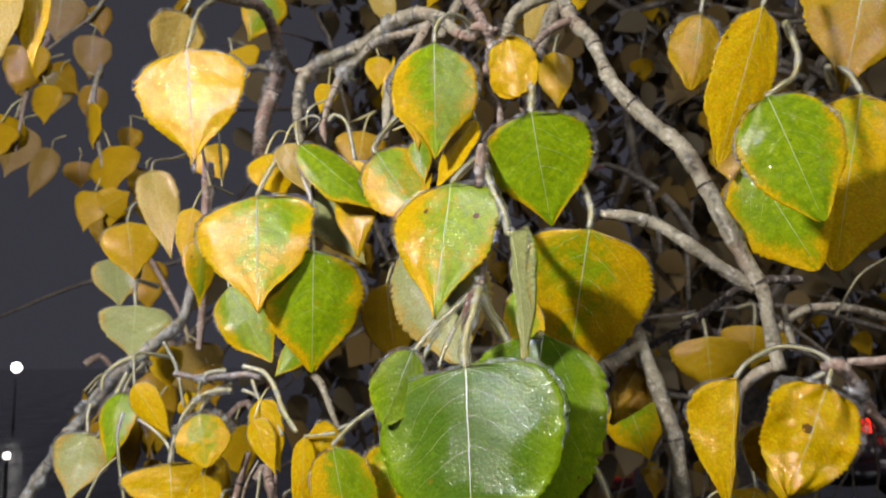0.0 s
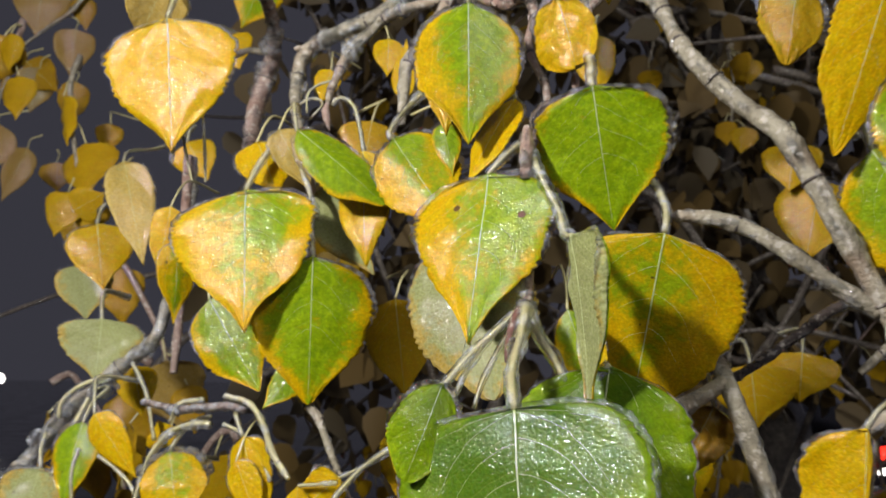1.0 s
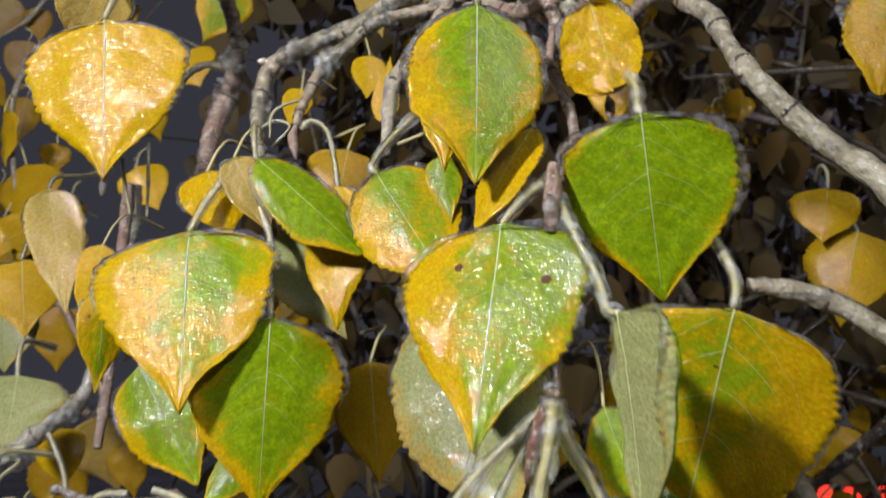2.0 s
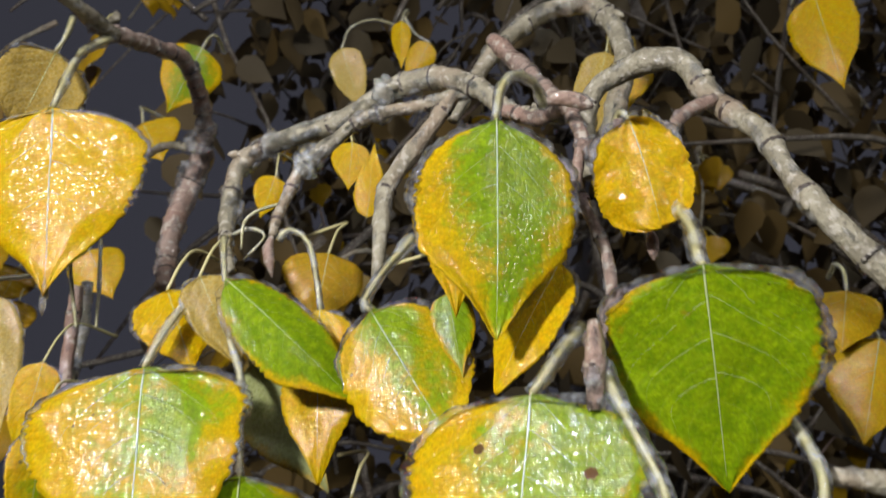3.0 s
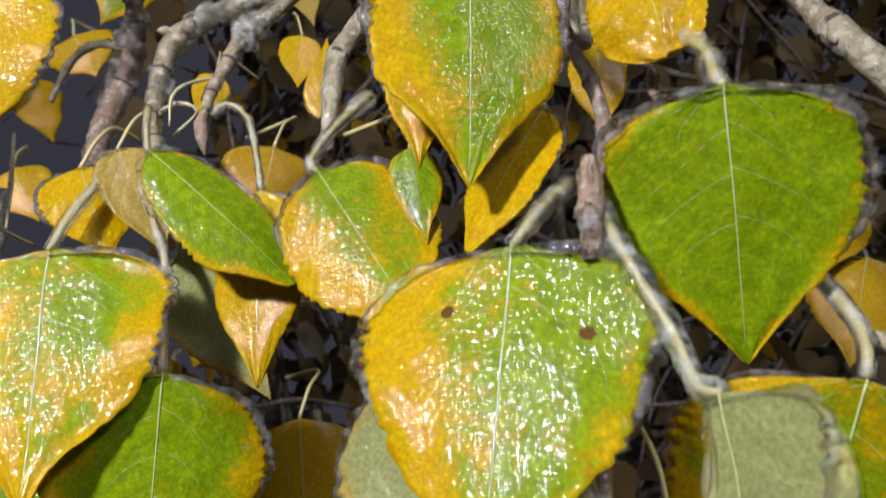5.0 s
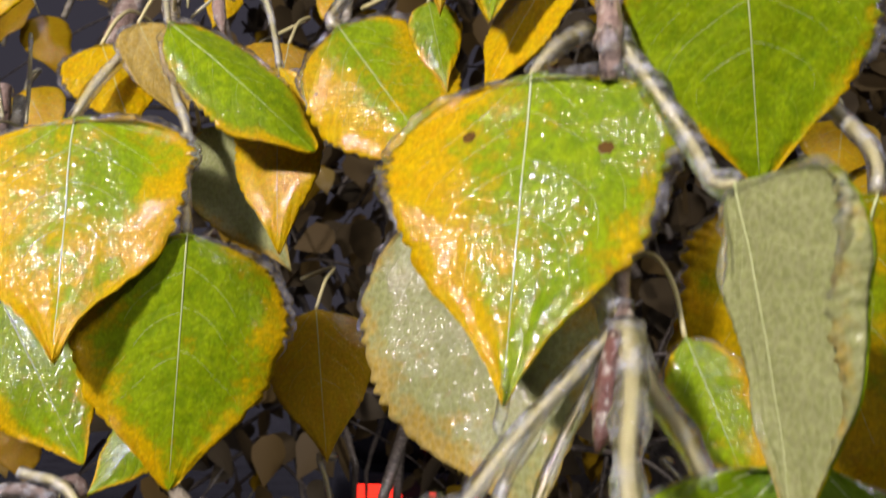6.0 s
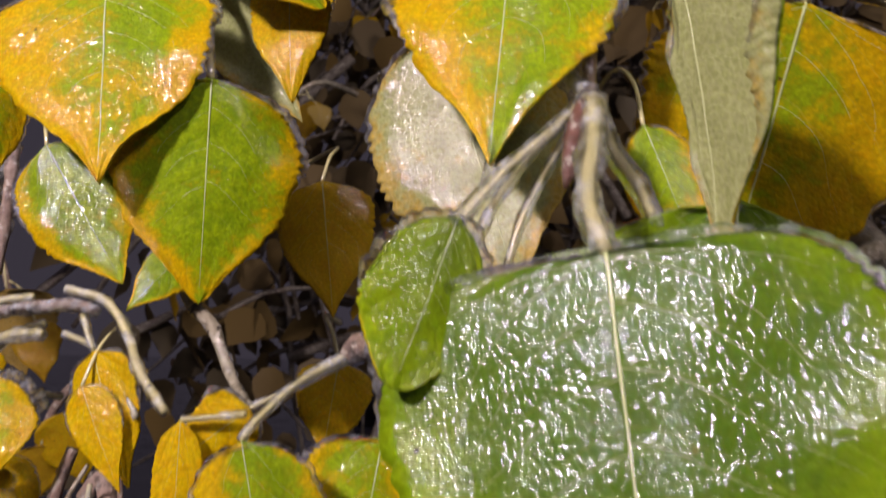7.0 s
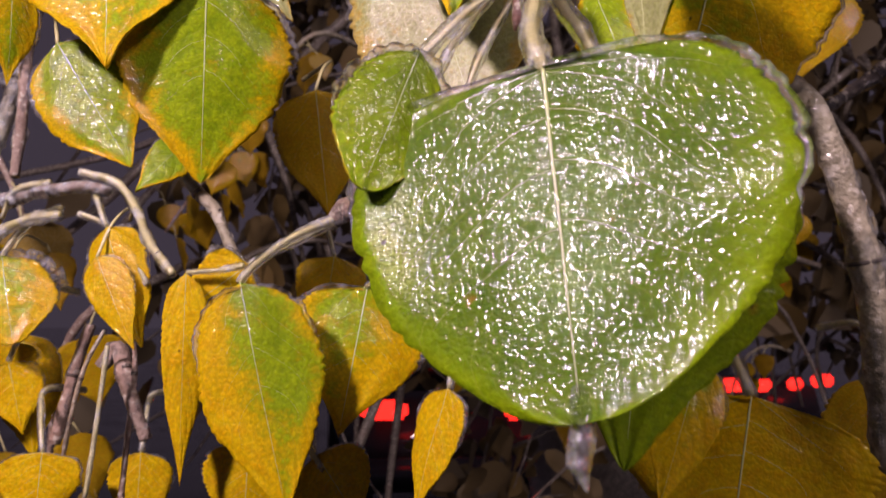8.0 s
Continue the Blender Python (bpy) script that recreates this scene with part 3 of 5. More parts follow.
branch("thin reddish-brown poplar twig glazed with ice", [(-0.1397, 0.6450, 1.7425), (-0.1620, 0.6600, 1.7498), (-0.1807, 0.6800, 1.7470), (-0.1923, 0.6900, 1.7268)], [0.0031, 0.0029, 0.0027, 0.0023], nodes=0.02)
branch("thin reddish-brown poplar twig glazed with ice", [(-0.0867, 0.4850, 1.5011), (-0.0811, 0.4840, 1.4936), (-0.0751, 0.4830, 1.4880), (-0.0711, 0.4800, 1.4795), (-0.0653, 0.4700, 1.4687), (-0.0580, 0.4400, 1.4634)], [0.0021, 0.0029, 0.0027, 0.0024, 0.0022, 0.0016], nodes=0.014, beads=26)
branch("thin reddish-brown poplar twig glazed with ice", [(-0.1723, 0.5100, 1.4937), (-0.1485, 0.4900, 1.4908), (-0.1319, 0.4750, 1.4918), (-0.1172, 0.4700, 1.4929), (-0.1079, 0.4670, 1.4911)], [0.0015, 0.0017, 0.0018, 0.0016, 0.0014], nodes=0.006, mat=BARK_RED, beads=60, lumps=9, sleeve=0.5)
branch("thin reddish-brown poplar twig glazed with ice", [(-0.0229, 0.4100, 1.4854), (-0.0218, 0.4200, 1.4810), (-0.0273, 0.4300, 1.4810), (-0.0311, 0.4300, 1.4774)], [0.0020, 0.0034, 0.0039, 0.0026], nodes=0.01, mat=BARK_RED, beads=40, lumps=5)
branch("thin reddish-brown poplar twig glazed with ice", [(-0.1088, 0.4700, 1.4431), (-0.1162, 0.4750, 1.4304), (-0.1216, 0.4800, 1.4125), (-0.1275, 0.4900, 1.3896), (-0.1285, 0.4900, 1.3679)], [0.0009, 0.0010, 0.0010, 0.0010, 0.0010], nodes=0.03)
branch("thin reddish-brown poplar twig glazed with ice", [(-0.1007, 0.4750, 1.4480), (-0.1001, 0.4780, 1.4282), (-0.1023, 0.4800, 1.4045), (-0.1039, 0.4800, 1.3812)], [0.0008, 0.0010, 0.0011, 0.0011], nodes=0.03, mat=BARK_RED)
branch("thin reddish-brown poplar twig glazed with ice", [(-0.2314, 0.6000, 1.5050), (-0.2536, 0.6000, 1.4811), (-0.2832, 0.6000, 1.4402), (-0.3026, 0.6000, 1.4119), (-0.3176, 0.6000, 1.3840)], [0.0059, 0.0055, 0.0050, 0.0050, 0.0049], nodes=0.02, beads=50, lumps=10, sleeve=0.6)
branch("thin reddish-brown poplar twig glazed with ice", [(-0.2314, 0.6000, 1.5050), (-0.2129, 0.6000, 1.5183), (-0.1965, 0.6000, 1.5350), (-0.1921, 0.6100, 1.5701), (-0.1862, 0.6200, 1.6157), (-0.1885, 0.6300, 1.6588)], [0.0059, 0.0046, 0.0042, 0.0039, 0.0035, 0.0036], nodes=0.02, beads=40, lumps=5, sleeve=0.5)
branch("thin reddish-brown poplar twig glazed with ice", [(-0.1694, 0.5500, 1.5089), (-0.1709, 0.5600, 1.5406), (-0.1736, 0.5700, 1.5862), (-0.1766, 0.5800, 1.6470)], [0.0027, 0.0028, 0.0033, 0.0034], nodes=0.03, mat=BARK_RED)
branch("thin reddish-brown poplar twig glazed with ice", [(-0.1217, 0.5000, 1.4452), (-0.1266, 0.5000, 1.4282), (-0.1329, 0.5000, 1.4012)], [0.0023, 0.0024, 0.0026], nodes=0.03, mat=BARK_RED)
branch("thin reddish-brown poplar twig glazed with ice", [(-0.1148, 0.4900, 1.4295), (-0.1088, 0.4900, 1.4361), (-0.1030, 0.4800, 1.4242), (-0.0959, 0.4800, 1.4047)], [0.0027, 0.0034, 0.0030, 0.0023], nodes=0.01, mat=BARK_RED, beads=30)
branch("grey-brown poplar branch glazed with clear ice", [(0.1881, 0.4600, 1.5115), (0.2046, 0.4500, 1.5271), (0.2303, 0.4500, 1.5285), (0.2553, 0.4500, 1.5219), (0.2865, 0.4500, 1.5137)], [0.0023, 0.0029, 0.0032, 0.0035, 0.0038], nodes=0.02)
branch("grey-brown poplar branch glazed with clear ice", [(0.1551, 0.3520, 1.4986), (0.1434, 0.3600, 1.4909), (0.1376, 0.3680, 1.4804), (0.1352, 0.3750, 1.4668)], [0.0033, 0.0034, 0.0032, 0.0030], nodes=0.02)
branch("thin reddish-brown poplar twig glazed with ice", [(0.1656, 0.3350, 1.4961), (0.1719, 0.3300, 1.4961), (0.1808, 0.3350, 1.4863), (0.1895, 0.3400, 1.4740), (0.2106, 0.3500, 1.4584)], [0.0020, 0.0036, 0.0027, 0.0025, 0.0025], nodes=0.009, mat=BARK_RED, beads=40, lumps=6)
branch("thin reddish-brown poplar twig glazed with ice", [(0.1745, 0.3300, 1.4984), (0.1841, 0.3250, 1.4984), (0.1982, 0.3200, 1.5006)], [0.0017, 0.0019, 0.0019], nodes=0.01, mat=BARK_RED, beads=30)
branch("thin reddish-brown poplar twig glazed with ice", [(0.1791, 0.4000, 1.5042), (0.1788, 0.4050, 1.5159), (0.1793, 0.4100, 1.5264)], [0.0023, 0.0023, 0.0018], nodes=0.01)
branch("reddish-brown pointed winter bud on a poplar twig", [(0.0170, 0.4120, 1.6820), (0.0205, 0.4095, 1.6822), (0.0240, 0.4075, 1.6810), (0.0275, 0.4050, 1.6787), (0.0292, 0.4040, 1.6778)], [0.0016, 0.0027, 0.0030, 0.0020, 0.0005], nodes=9, mat=BARK_RED, beads=20)
branch("reddish-brown pointed winter bud hanging from a twig", [(0.0430, 0.3955, 1.6370), (0.0432, 0.3945, 1.6340), (0.0431, 0.3935, 1.6305), (0.0430, 0.3930, 1.6275)], [0.0009, 0.0020, 0.0019, 0.0004], nodes=9, mat=BARK_RED, beads=20)
branch("reddish-brown pointed winter bud hanging from a twig", [(-0.0752, 0.4880, 1.6530), (-0.0762, 0.4865, 1.6480), (-0.0750, 0.4850, 1.6425), (-0.0735, 0.4842, 1.6365)], [0.0013, 0.0026, 0.0024, 0.0004], nodes=9, mat=BARK_RED, beads=20)
branch("swollen olive and red twig joint capped with ice", [(0.0205, 0.3735, 1.6060), (0.0202, 0.3718, 1.6010), (0.0200, 0.3702, 1.5950), (0.0195, 0.3692, 1.5890), (0.0192, 0.3690, 1.5840)], [0.0018, 0.0026, 0.0031, 0.0028, 0.0019], nodes=9, mat=BARK_RED, beads=30, lumps=1)
leaf("bright yellow poplar leaf glazed with ice", (-0.1703, 0.5060, 1.7082), (-0.1623, 0.5040, 1.6283), 0.0735, 4, grain=0.5, droop=0.03, drip=1.0, green=-0.3, b=1.05, a=0.44, cup=0.05, stalk=[(-0.1683, 0.5070, 1.7180), (-0.1690, 0.5250, 1.7423), (-0.1606, 0.5400, 1.7591)])
leaf("pale underside of a fading poplar leaf coated in ice", (-0.1760, 0.5150, 1.7373), (-0.1910, 0.5200, 1.6981), 0.0360, -34, green=0.05, brown=0.25, flip=True, a=0.5, stalk=[(-0.1718, 0.5120, 1.7428), (-0.1727, 0.5200, 1.7565)])
leaf("yellow poplar leaf with a green centre, wet with ice", (-0.0028, 0.3880, 1.6650), (-0.0025, 0.3850, 1.6018), 0.0450, -6, green=0.78, lean=0.18, a=0.55, b=0.9, rim=1.3, stalk=[(-0.0014, 0.3900, 1.6750), (0.0042, 0.4000, 1.6846), (0.0131, 0.4150, 1.6892), (0.0179, 0.4250, 1.6864)])
leaf("orange-yellow poplar leaf hanging among icy twigs", (-0.0124, 0.4020, 1.6469), (-0.0116, 0.4010, 1.6101), 0.0189, 8, green=0.05, rim=1.2, ice=False)
leaf("dark green poplar leaf in the shade of another leaf", (-0.0130, 0.4150, 1.6199), (-0.0083, 0.4100, 1.5943), 0.0131, 10, green=0.9, ice=False, rim=0)
leaf("orange-yellow poplar leaf hanging among icy twigs", (0.0184, 0.4020, 1.6276), (-0.0015, 0.3920, 1.5887), 0.0205, 44, green=-0.2, a=0.5, rim=0.7, b=0.7)
leaf("small bright yellow poplar leaf with a curled brown edge", (0.0347, 0.3860, 1.6666), (0.0417, 0.3820, 1.6336), 0.0275, 18, green=-0.35, brown=0.12, a=0.5, b=0.42, cup=0.2, acum=0.0, halves=(0.9, 1.1), wave=0.09, skew=-0.04, rim=1.2, stalk=[(0.0335, 0.3900, 1.6701), (0.0335, 0.4000, 1.6682), (0.0299, 0.4070, 1.6629)])
leaf("green poplar leaf with a toothed yellow margin under clear ice", (0.0448, 0.3620, 1.6195), (0.0553, 0.3790, 1.5655), 0.0535, 18, icy=1.8, green=1.05, a=0.42, b=0.85, rim=1.5, stalk=[(0.0447, 0.3650, 1.6222), (0.0461, 0.3720, 1.6315), (0.0470, 0.3850, 1.6410)])
leaf("green and yellow poplar leaf with dark spots, glazed with ice", (0.0057, 0.3785, 1.5880), (-0.0030, 0.3630, 1.5193), 0.0592, 28, grain=0.9, droop=0.03, icy=1.6, spots=((0.42, 0.2, 0.0014), (-0.55, 0.27, 0.0016)), drip=0.8, green=0.75, lean=0.42, a=0.34, b=1.0, rim=1.5, cup=0.03, stalk=[(0.0094, 0.3800, 1.5930), (0.0162, 0.3900, 1.6011), (0.0239, 0.4000, 1.6089)])
leaf("yellow-green poplar leaf with wet glittering ice", (-0.1115, 0.4640, 1.5994), (-0.1047, 0.4440, 1.5273), 0.0722, 6, grain=0.72, droop=0.02, green=0.65, lean=0.22, a=0.34, b=1.0, rim=1.2, cup=0.05, stalk=[(-0.1082, 0.4680, 1.6102), (-0.1023, 0.4750, 1.6234), (-0.0947, 0.4800, 1.6343)])
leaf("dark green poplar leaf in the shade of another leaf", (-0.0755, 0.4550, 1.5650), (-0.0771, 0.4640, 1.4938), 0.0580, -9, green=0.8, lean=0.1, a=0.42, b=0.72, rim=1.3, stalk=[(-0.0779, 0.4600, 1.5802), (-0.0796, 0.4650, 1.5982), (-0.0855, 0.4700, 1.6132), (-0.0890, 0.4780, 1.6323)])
leaf("blue-green icy poplar leaf with a yellow tip", (-0.1308, 0.4780, 1.5459), (-0.1017, 0.4700, 1.4999), 0.0362, -1, grain=0.75, green=0.8, a=0.4, b=0.75, rim=0.8, ice=False)
leaf("dark green poplar leaf in the shade of another leaf", (-0.0841, 0.4760, 1.5112), (-0.1002, 0.4700, 1.4913), 0.0165, 11, green=0.95, ice=False, rim=0.6)
leaf("orange-yellow poplar leaf hanging among icy twigs", (-0.1109, 0.4820, 1.6295), (-0.0975, 0.4760, 1.5984), 0.0285, -17, green=0.15, lean=-0.3, ice=False, rim=0.8)
leaf("green poplar leaf with a toothed yellow margin under clear ice", (-0.0873, 0.4650, 1.6311), (-0.0411, 0.4580, 1.5910), 0.0284, -24, green=1.0, a=0.5, b=0.5, cup=0.3, rim=1.0, stalk=[(-0.0894, 0.4700, 1.6398), (-0.0917, 0.4800, 1.6499)])
leaf("yellow poplar leaf with a green centre, wet with ice", (-0.0544, 0.4780, 1.6243), (-0.0508, 0.4680, 1.5617), 0.0304, 19, green=0.32, a=0.42, b=0.85, rim=0.8, stalk=[(-0.0571, 0.4820, 1.6373), (-0.0614, 0.4870, 1.6515), (-0.0690, 0.4900, 1.6569), (-0.0733, 0.4900, 1.6525)])
leaf("pale underside of a fading poplar leaf coated in ice", (-0.0977, 0.4720, 1.6333), (-0.0788, 0.4660, 1.5984), 0.0200, -18, green=0.05, brown=0.1, flip=True, ice=False, rim=0.7)
leaf("pale underside of a fading poplar leaf coated in ice", (-0.0787, 0.4820, 1.6033), (-0.0475, 0.4820, 1.5588), 0.0308, -1, green=0.9, flip=True, ice=False, rim=0)
leaf("yellow poplar leaf with a green centre, wet with ice", (-0.0356, 0.4220, 1.6147), (-0.0104, 0.4050, 1.5741), 0.0377, 4, icy=1.8, green=0.6, lean=0.1, a=0.42, b=0.55, rim=1.1, stalk=[(-0.0376, 0.4250, 1.6183), (-0.0320, 0.4300, 1.6292), (-0.0230, 0.4400, 1.6427)])
leaf("pale grey-green poplar leaf glittering with ice", (-0.0104, 0.4040, 1.5658), (0.0087, 0.3910, 1.4984), 0.0558, 22, icy=2.2, grain=0.95, cup=0.0, green=0.85, flip=True, a=0.45, b=0.55, rim=1.0, stalk=[(0.0027, 0.4000, 1.5761), (0.0127, 0.3850, 1.5578), (0.0188, 0.3650, 1.5368)])
leaf("pale underside of a fading poplar leaf coated in ice", (0.0335, 0.3450, 1.5578), (0.0372, 0.3380, 1.4975), 0.0430, 71, green=1.2, flip=True, a=0.3, b=0.95, rim=0.9, cup=0.03, halves=(0.3, 1.5), curl=(0, -0.42), icy=2.2, stalk=[(0.0317, 0.3500, 1.5591), (0.0306, 0.3570, 1.5686), (0.0257, 0.3630, 1.5812), (0.0222, 0.3720, 1.5938)])
leaf("green poplar leaf with a toothed yellow margin under clear ice", (0.0357, 0.3740, 1.5336), (0.0449, 0.3660, 1.5018), 0.0184, 6, green=0.75, a=0.5, b=0.6, rim=0.5, ice=False)
leaf("large yellow poplar leaf with a shaded green heart", (0.0713, 0.3630, 1.5620), (0.0636, 0.4000, 1.4879), 0.0680, 16, green=0.52, lean=-0.12, brown=0.12, a=0.34, b=0.8, rim=0.7, cup=0.04, stalk=[(0.0726, 0.3650, 1.5705), (0.0718, 0.3750, 1.5822), (0.0662, 0.3850, 1.5959)])
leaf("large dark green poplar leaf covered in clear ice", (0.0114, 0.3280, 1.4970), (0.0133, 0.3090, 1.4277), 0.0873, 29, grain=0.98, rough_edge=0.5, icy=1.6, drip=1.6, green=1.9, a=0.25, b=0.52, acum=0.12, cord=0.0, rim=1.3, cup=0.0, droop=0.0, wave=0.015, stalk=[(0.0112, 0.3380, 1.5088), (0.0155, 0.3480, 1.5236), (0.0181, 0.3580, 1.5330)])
leaf("small bright green folded poplar leaf lobe under ice", (-0.0123, 0.3450, 1.5050), (-0.0247, 0.3360, 1.4728), 0.0242, -10, green=1.4, a=0.5, b=0.4, rim=1.3, icy=2.2, stalk=[(-0.0137, 0.3470, 1.5025), (-0.0014, 0.3520, 1.5164), (0.0105, 0.3570, 1.5276), (0.0169, 0.3600, 1.5334)])
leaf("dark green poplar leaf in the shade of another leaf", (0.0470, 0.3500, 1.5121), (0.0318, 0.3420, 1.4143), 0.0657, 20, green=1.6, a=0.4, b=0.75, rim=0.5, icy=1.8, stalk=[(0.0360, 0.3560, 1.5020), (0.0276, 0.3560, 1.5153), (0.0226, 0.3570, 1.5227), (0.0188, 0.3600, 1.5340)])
leaf("yellow poplar leaf with a green centre, wet with ice", (-0.0565, 0.4070, 1.4570), (-0.0421, 0.4020, 1.3951), 0.0355, 8, green=0.6, lean=0.35, a=0.42, b=0.7, rim=0.8, stalk=[(-0.0538, 0.4100, 1.4612), (-0.0443, 0.4200, 1.4704), (-0.0311, 0.4300, 1.4781)])
leaf("narrow orange poplar leaf seen on its edge", (-0.0743, 0.4250, 1.4607), (-0.0744, 0.4250, 1.3983), 0.0135, 0, green=-0.4, rim=0, stalk=[(-0.0644, 0.4250, 1.4615), (-0.0573, 0.4200, 1.4626)])
leaf("orange-yellow poplar leaf hanging among icy twigs", (-0.0567, 0.4300, 1.4637), (-0.0764, 0.4300, 1.4485), 0.0198, -7, green=-0.3, rim=0.8, stalk=[(-0.0465, 0.4300, 1.4687), (-0.0311, 0.4300, 1.4769)])
leaf("round yellow-green poplar leaf cupped in thick ice", (-0.1495, 0.4870, 1.4696), (-0.1418, 0.4800, 1.4381), 0.0327, -5, green=0.55, a=0.45, b=0.45, rim=2.2, stalk=[(-0.1468, 0.4890, 1.4762), (-0.1393, 0.4900, 1.4837), (-0.1294, 0.4850, 1.4872)])
leaf("orange-yellow poplar leaf hanging among icy twigs", (-0.1084, 0.4670, 1.4785), (-0.0943, 0.4620, 1.4375), 0.0233, 18, green=-0.2, rim=0.7, stalk=[(-0.1106, 0.4680, 1.4829), (-0.1133, 0.4700, 1.4900)])
leaf("bright yellow poplar leaf glazed with ice", (-0.1100, 0.4620, 1.4678), (-0.0957, 0.4570, 1.4367), 0.0160, 8, green=0.1, rim=0.5, ice=False)
leaf("orange-yellow poplar leaf hanging among icy twigs", (-0.2019, 0.5200, 1.4868), (-0.1767, 0.5200, 1.4524), 0.0202, 3, green=-0.3, rim=0.5)
leaf("orange-yellow poplar leaf hanging among icy twigs", (-0.1707, 0.5000, 1.4387), (-0.1662, 0.4950, 1.4073), 0.0555, -19, green=-0.25, rim=0.8, a=0.3)
leaf("dark green poplar leaf in the shade of another leaf", (-0.2243, 0.5600, 1.4801), (-0.2292, 0.5500, 1.4315), 0.0277, 9, green=0.9, rim=1.5)
leaf("frosted green poplar leaf thick with ice", (-0.2564, 0.5800, 1.4518), (-0.2637, 0.5700, 1.4044), 0.0390, -2, green=0.8, rim=1.5, flip=True)
leaf("bright yellow poplar leaf glazed with ice", (-0.1738, 0.5600, 1.4663), (-0.1802, 0.5600, 1.4818), 0.0196, 17, green=-0.2, rim=0, ice=False)
leaf("dark green poplar leaf in the shade of another leaf", (-0.0206, 0.4200, 1.4566), (-0.0287, 0.4140, 1.4130), 0.0389, 1, green=0.5, lean=-0.2, rim=1.0, stalk=[(-0.0142, 0.4150, 1.4611), (-0.0096, 0.4100, 1.4691)])
leaf("pale underside of a fading poplar leaf coated in ice", (-0.2105, 0.5600, 1.6385), (-0.1907, 0.5500, 1.5716), 0.0288, -16, green=0.2, flip=True, rim=0.5, stalk=[(-0.2097, 0.5650, 1.6459), (-0.2003, 0.5800, 1.6515), (-0.1940, 0.6000, 1.6607)])
leaf("orange-yellow poplar leaf hanging among icy twigs", (-0.2652, 0.6600, 1.6171), (-0.2533, 0.6500, 1.5670), 0.0455, -20, green=0.05, brown=0.25, rim=0.6)
leaf("pale underside of a fading poplar leaf coated in ice", (-0.2813, 0.6800, 1.5899), (-0.2722, 0.6700, 1.5464), 0.0390, -21, green=0.9, flip=True, rim=0.8)
leaf("pale underside of a fading poplar leaf coated in ice", (-0.2330, 0.6000, 1.5438), (-0.2329, 0.5950, 1.5033), 0.0505, -21, green=1.0, flip=True, rim=0.6, a=0.35)
leaf("dark green poplar leaf in the shade of another leaf", (-0.1556, 0.5000, 1.5781), (-0.1538, 0.4950, 1.5344), 0.0206, -37, green=0.6, rim=0.5, ice=False)
leaf("orange-yellow poplar leaf hanging among icy twigs", (-0.1764, 0.5500, 1.6083), (-0.1806, 0.5450, 1.5655), 0.0197, -18, green=-0.1, rim=0.3, ice=False)
leaf("faded yellow poplar leaf with a thick icy edge", (0.1341, 0.3800, 1.6754), (0.1266, 0.3780, 1.6344), 0.0281, -7, green=0.3, brown=0.4, a=0.45, b=0.5, rim=1.8, stalk=[(0.1353, 0.3800, 1.6814), (0.1381, 0.3850, 1.6944)])
leaf("bright yellow poplar leaf glazed with ice", (0.1454, 0.3250, 1.6561), (0.1259, 0.3400, 1.5861), 0.0288, -1, green=-0.3, a=0.5, b=0.7, rim=0.8, stalk=[(0.1508, 0.3300, 1.6662), (0.1573, 0.3400, 1.6817)])
leaf("green poplar leaf with a toothed yellow margin under clear ice", (0.1376, 0.3050, 1.6082), (0.1554, 0.3000, 1.5543), 0.0401, 17, green=0.95, a=0.4, b=0.6, rim=0.9, stalk=[(0.1461, 0.3100, 1.6146), (0.1552, 0.3200, 1.6216), (0.1596, 0.3250, 1.6336), (0.1610, 0.3400, 1.6541)])
leaf("yellow poplar leaf with a green centre, wet with ice", (0.1985, 0.3500, 1.6231), (0.1797, 0.3480, 1.5386), 0.0537, 27, green=0.45, a=0.4, b=0.6, rim=1.2)
leaf("green poplar leaf with a toothed yellow margin under clear ice", (0.1423, 0.3450, 1.5900), (0.1684, 0.3380, 1.5387), 0.0446, 23, green=0.75, a=0.45, b=0.55, rim=0.7)
# brown puts the half shade into this leaf's colour
leaf("broad yellow poplar leaf, browned for half shade", (0.2152, 0.3650, 1.7019), (0.1939, 0.3600, 1.6255), 0.0573, 5, green=-0.25, brown=0.5, rim=0.6)
leaf("folded yellow poplar leaf with an icy edge", (0.1259, 0.3280, 1.4921), (0.1208, 0.3300, 1.4355), 0.0270, 13, green=-0.3, cup=0.1, halves=(0.15, 1.4), fold=(0, 18), wave=0.11, acum=0.2, brown=0.05, rim=0.9, stalk=[(0.1324, 0.3300, 1.4987), (0.1479, 0.3350, 1.5050), (0.1624, 0.3350, 1.5029), (0.1700, 0.3320, 1.4973)])
leaf("orange-yellow wrinkled poplar leaf under ice", (0.1633, 0.3250, 1.4886), (0.1423, 0.3200, 1.4442), 0.0390, 12, green=-0.45, brown=0.0, spots=((0.1, 0.42, 0.0022),), a=0.33, b=0.55, rim=1.5, wave=0.12, acum=0.2, stalk=[(0.1675, 0.3300, 1.4949), (0.1705, 0.3320, 1.4973)])
leaf("orange-yellow poplar leaf hanging among icy twigs", (0.1455, 0.3400, 1.4730), (0.1470, 0.3380, 1.4375), 0.0297, 30, green=-0.35, rim=1.3, stalk=[(0.1504, 0.3450, 1.4837), (0.1587, 0.3400, 1.4888), (0.1692, 0.3350, 1.4948)])
leaf("orange-yellow poplar leaf hanging among icy twigs", (-0.2572, 0.4600, 1.7490), (-0.2471, 0.4550, 1.6761), 0.0260, -15, green=-0.35, brown=0.1, rim=0.6, stalk=[(-0.2580, 0.4630, 1.7617), (-0.2572, 0.4660, 1.7727)])
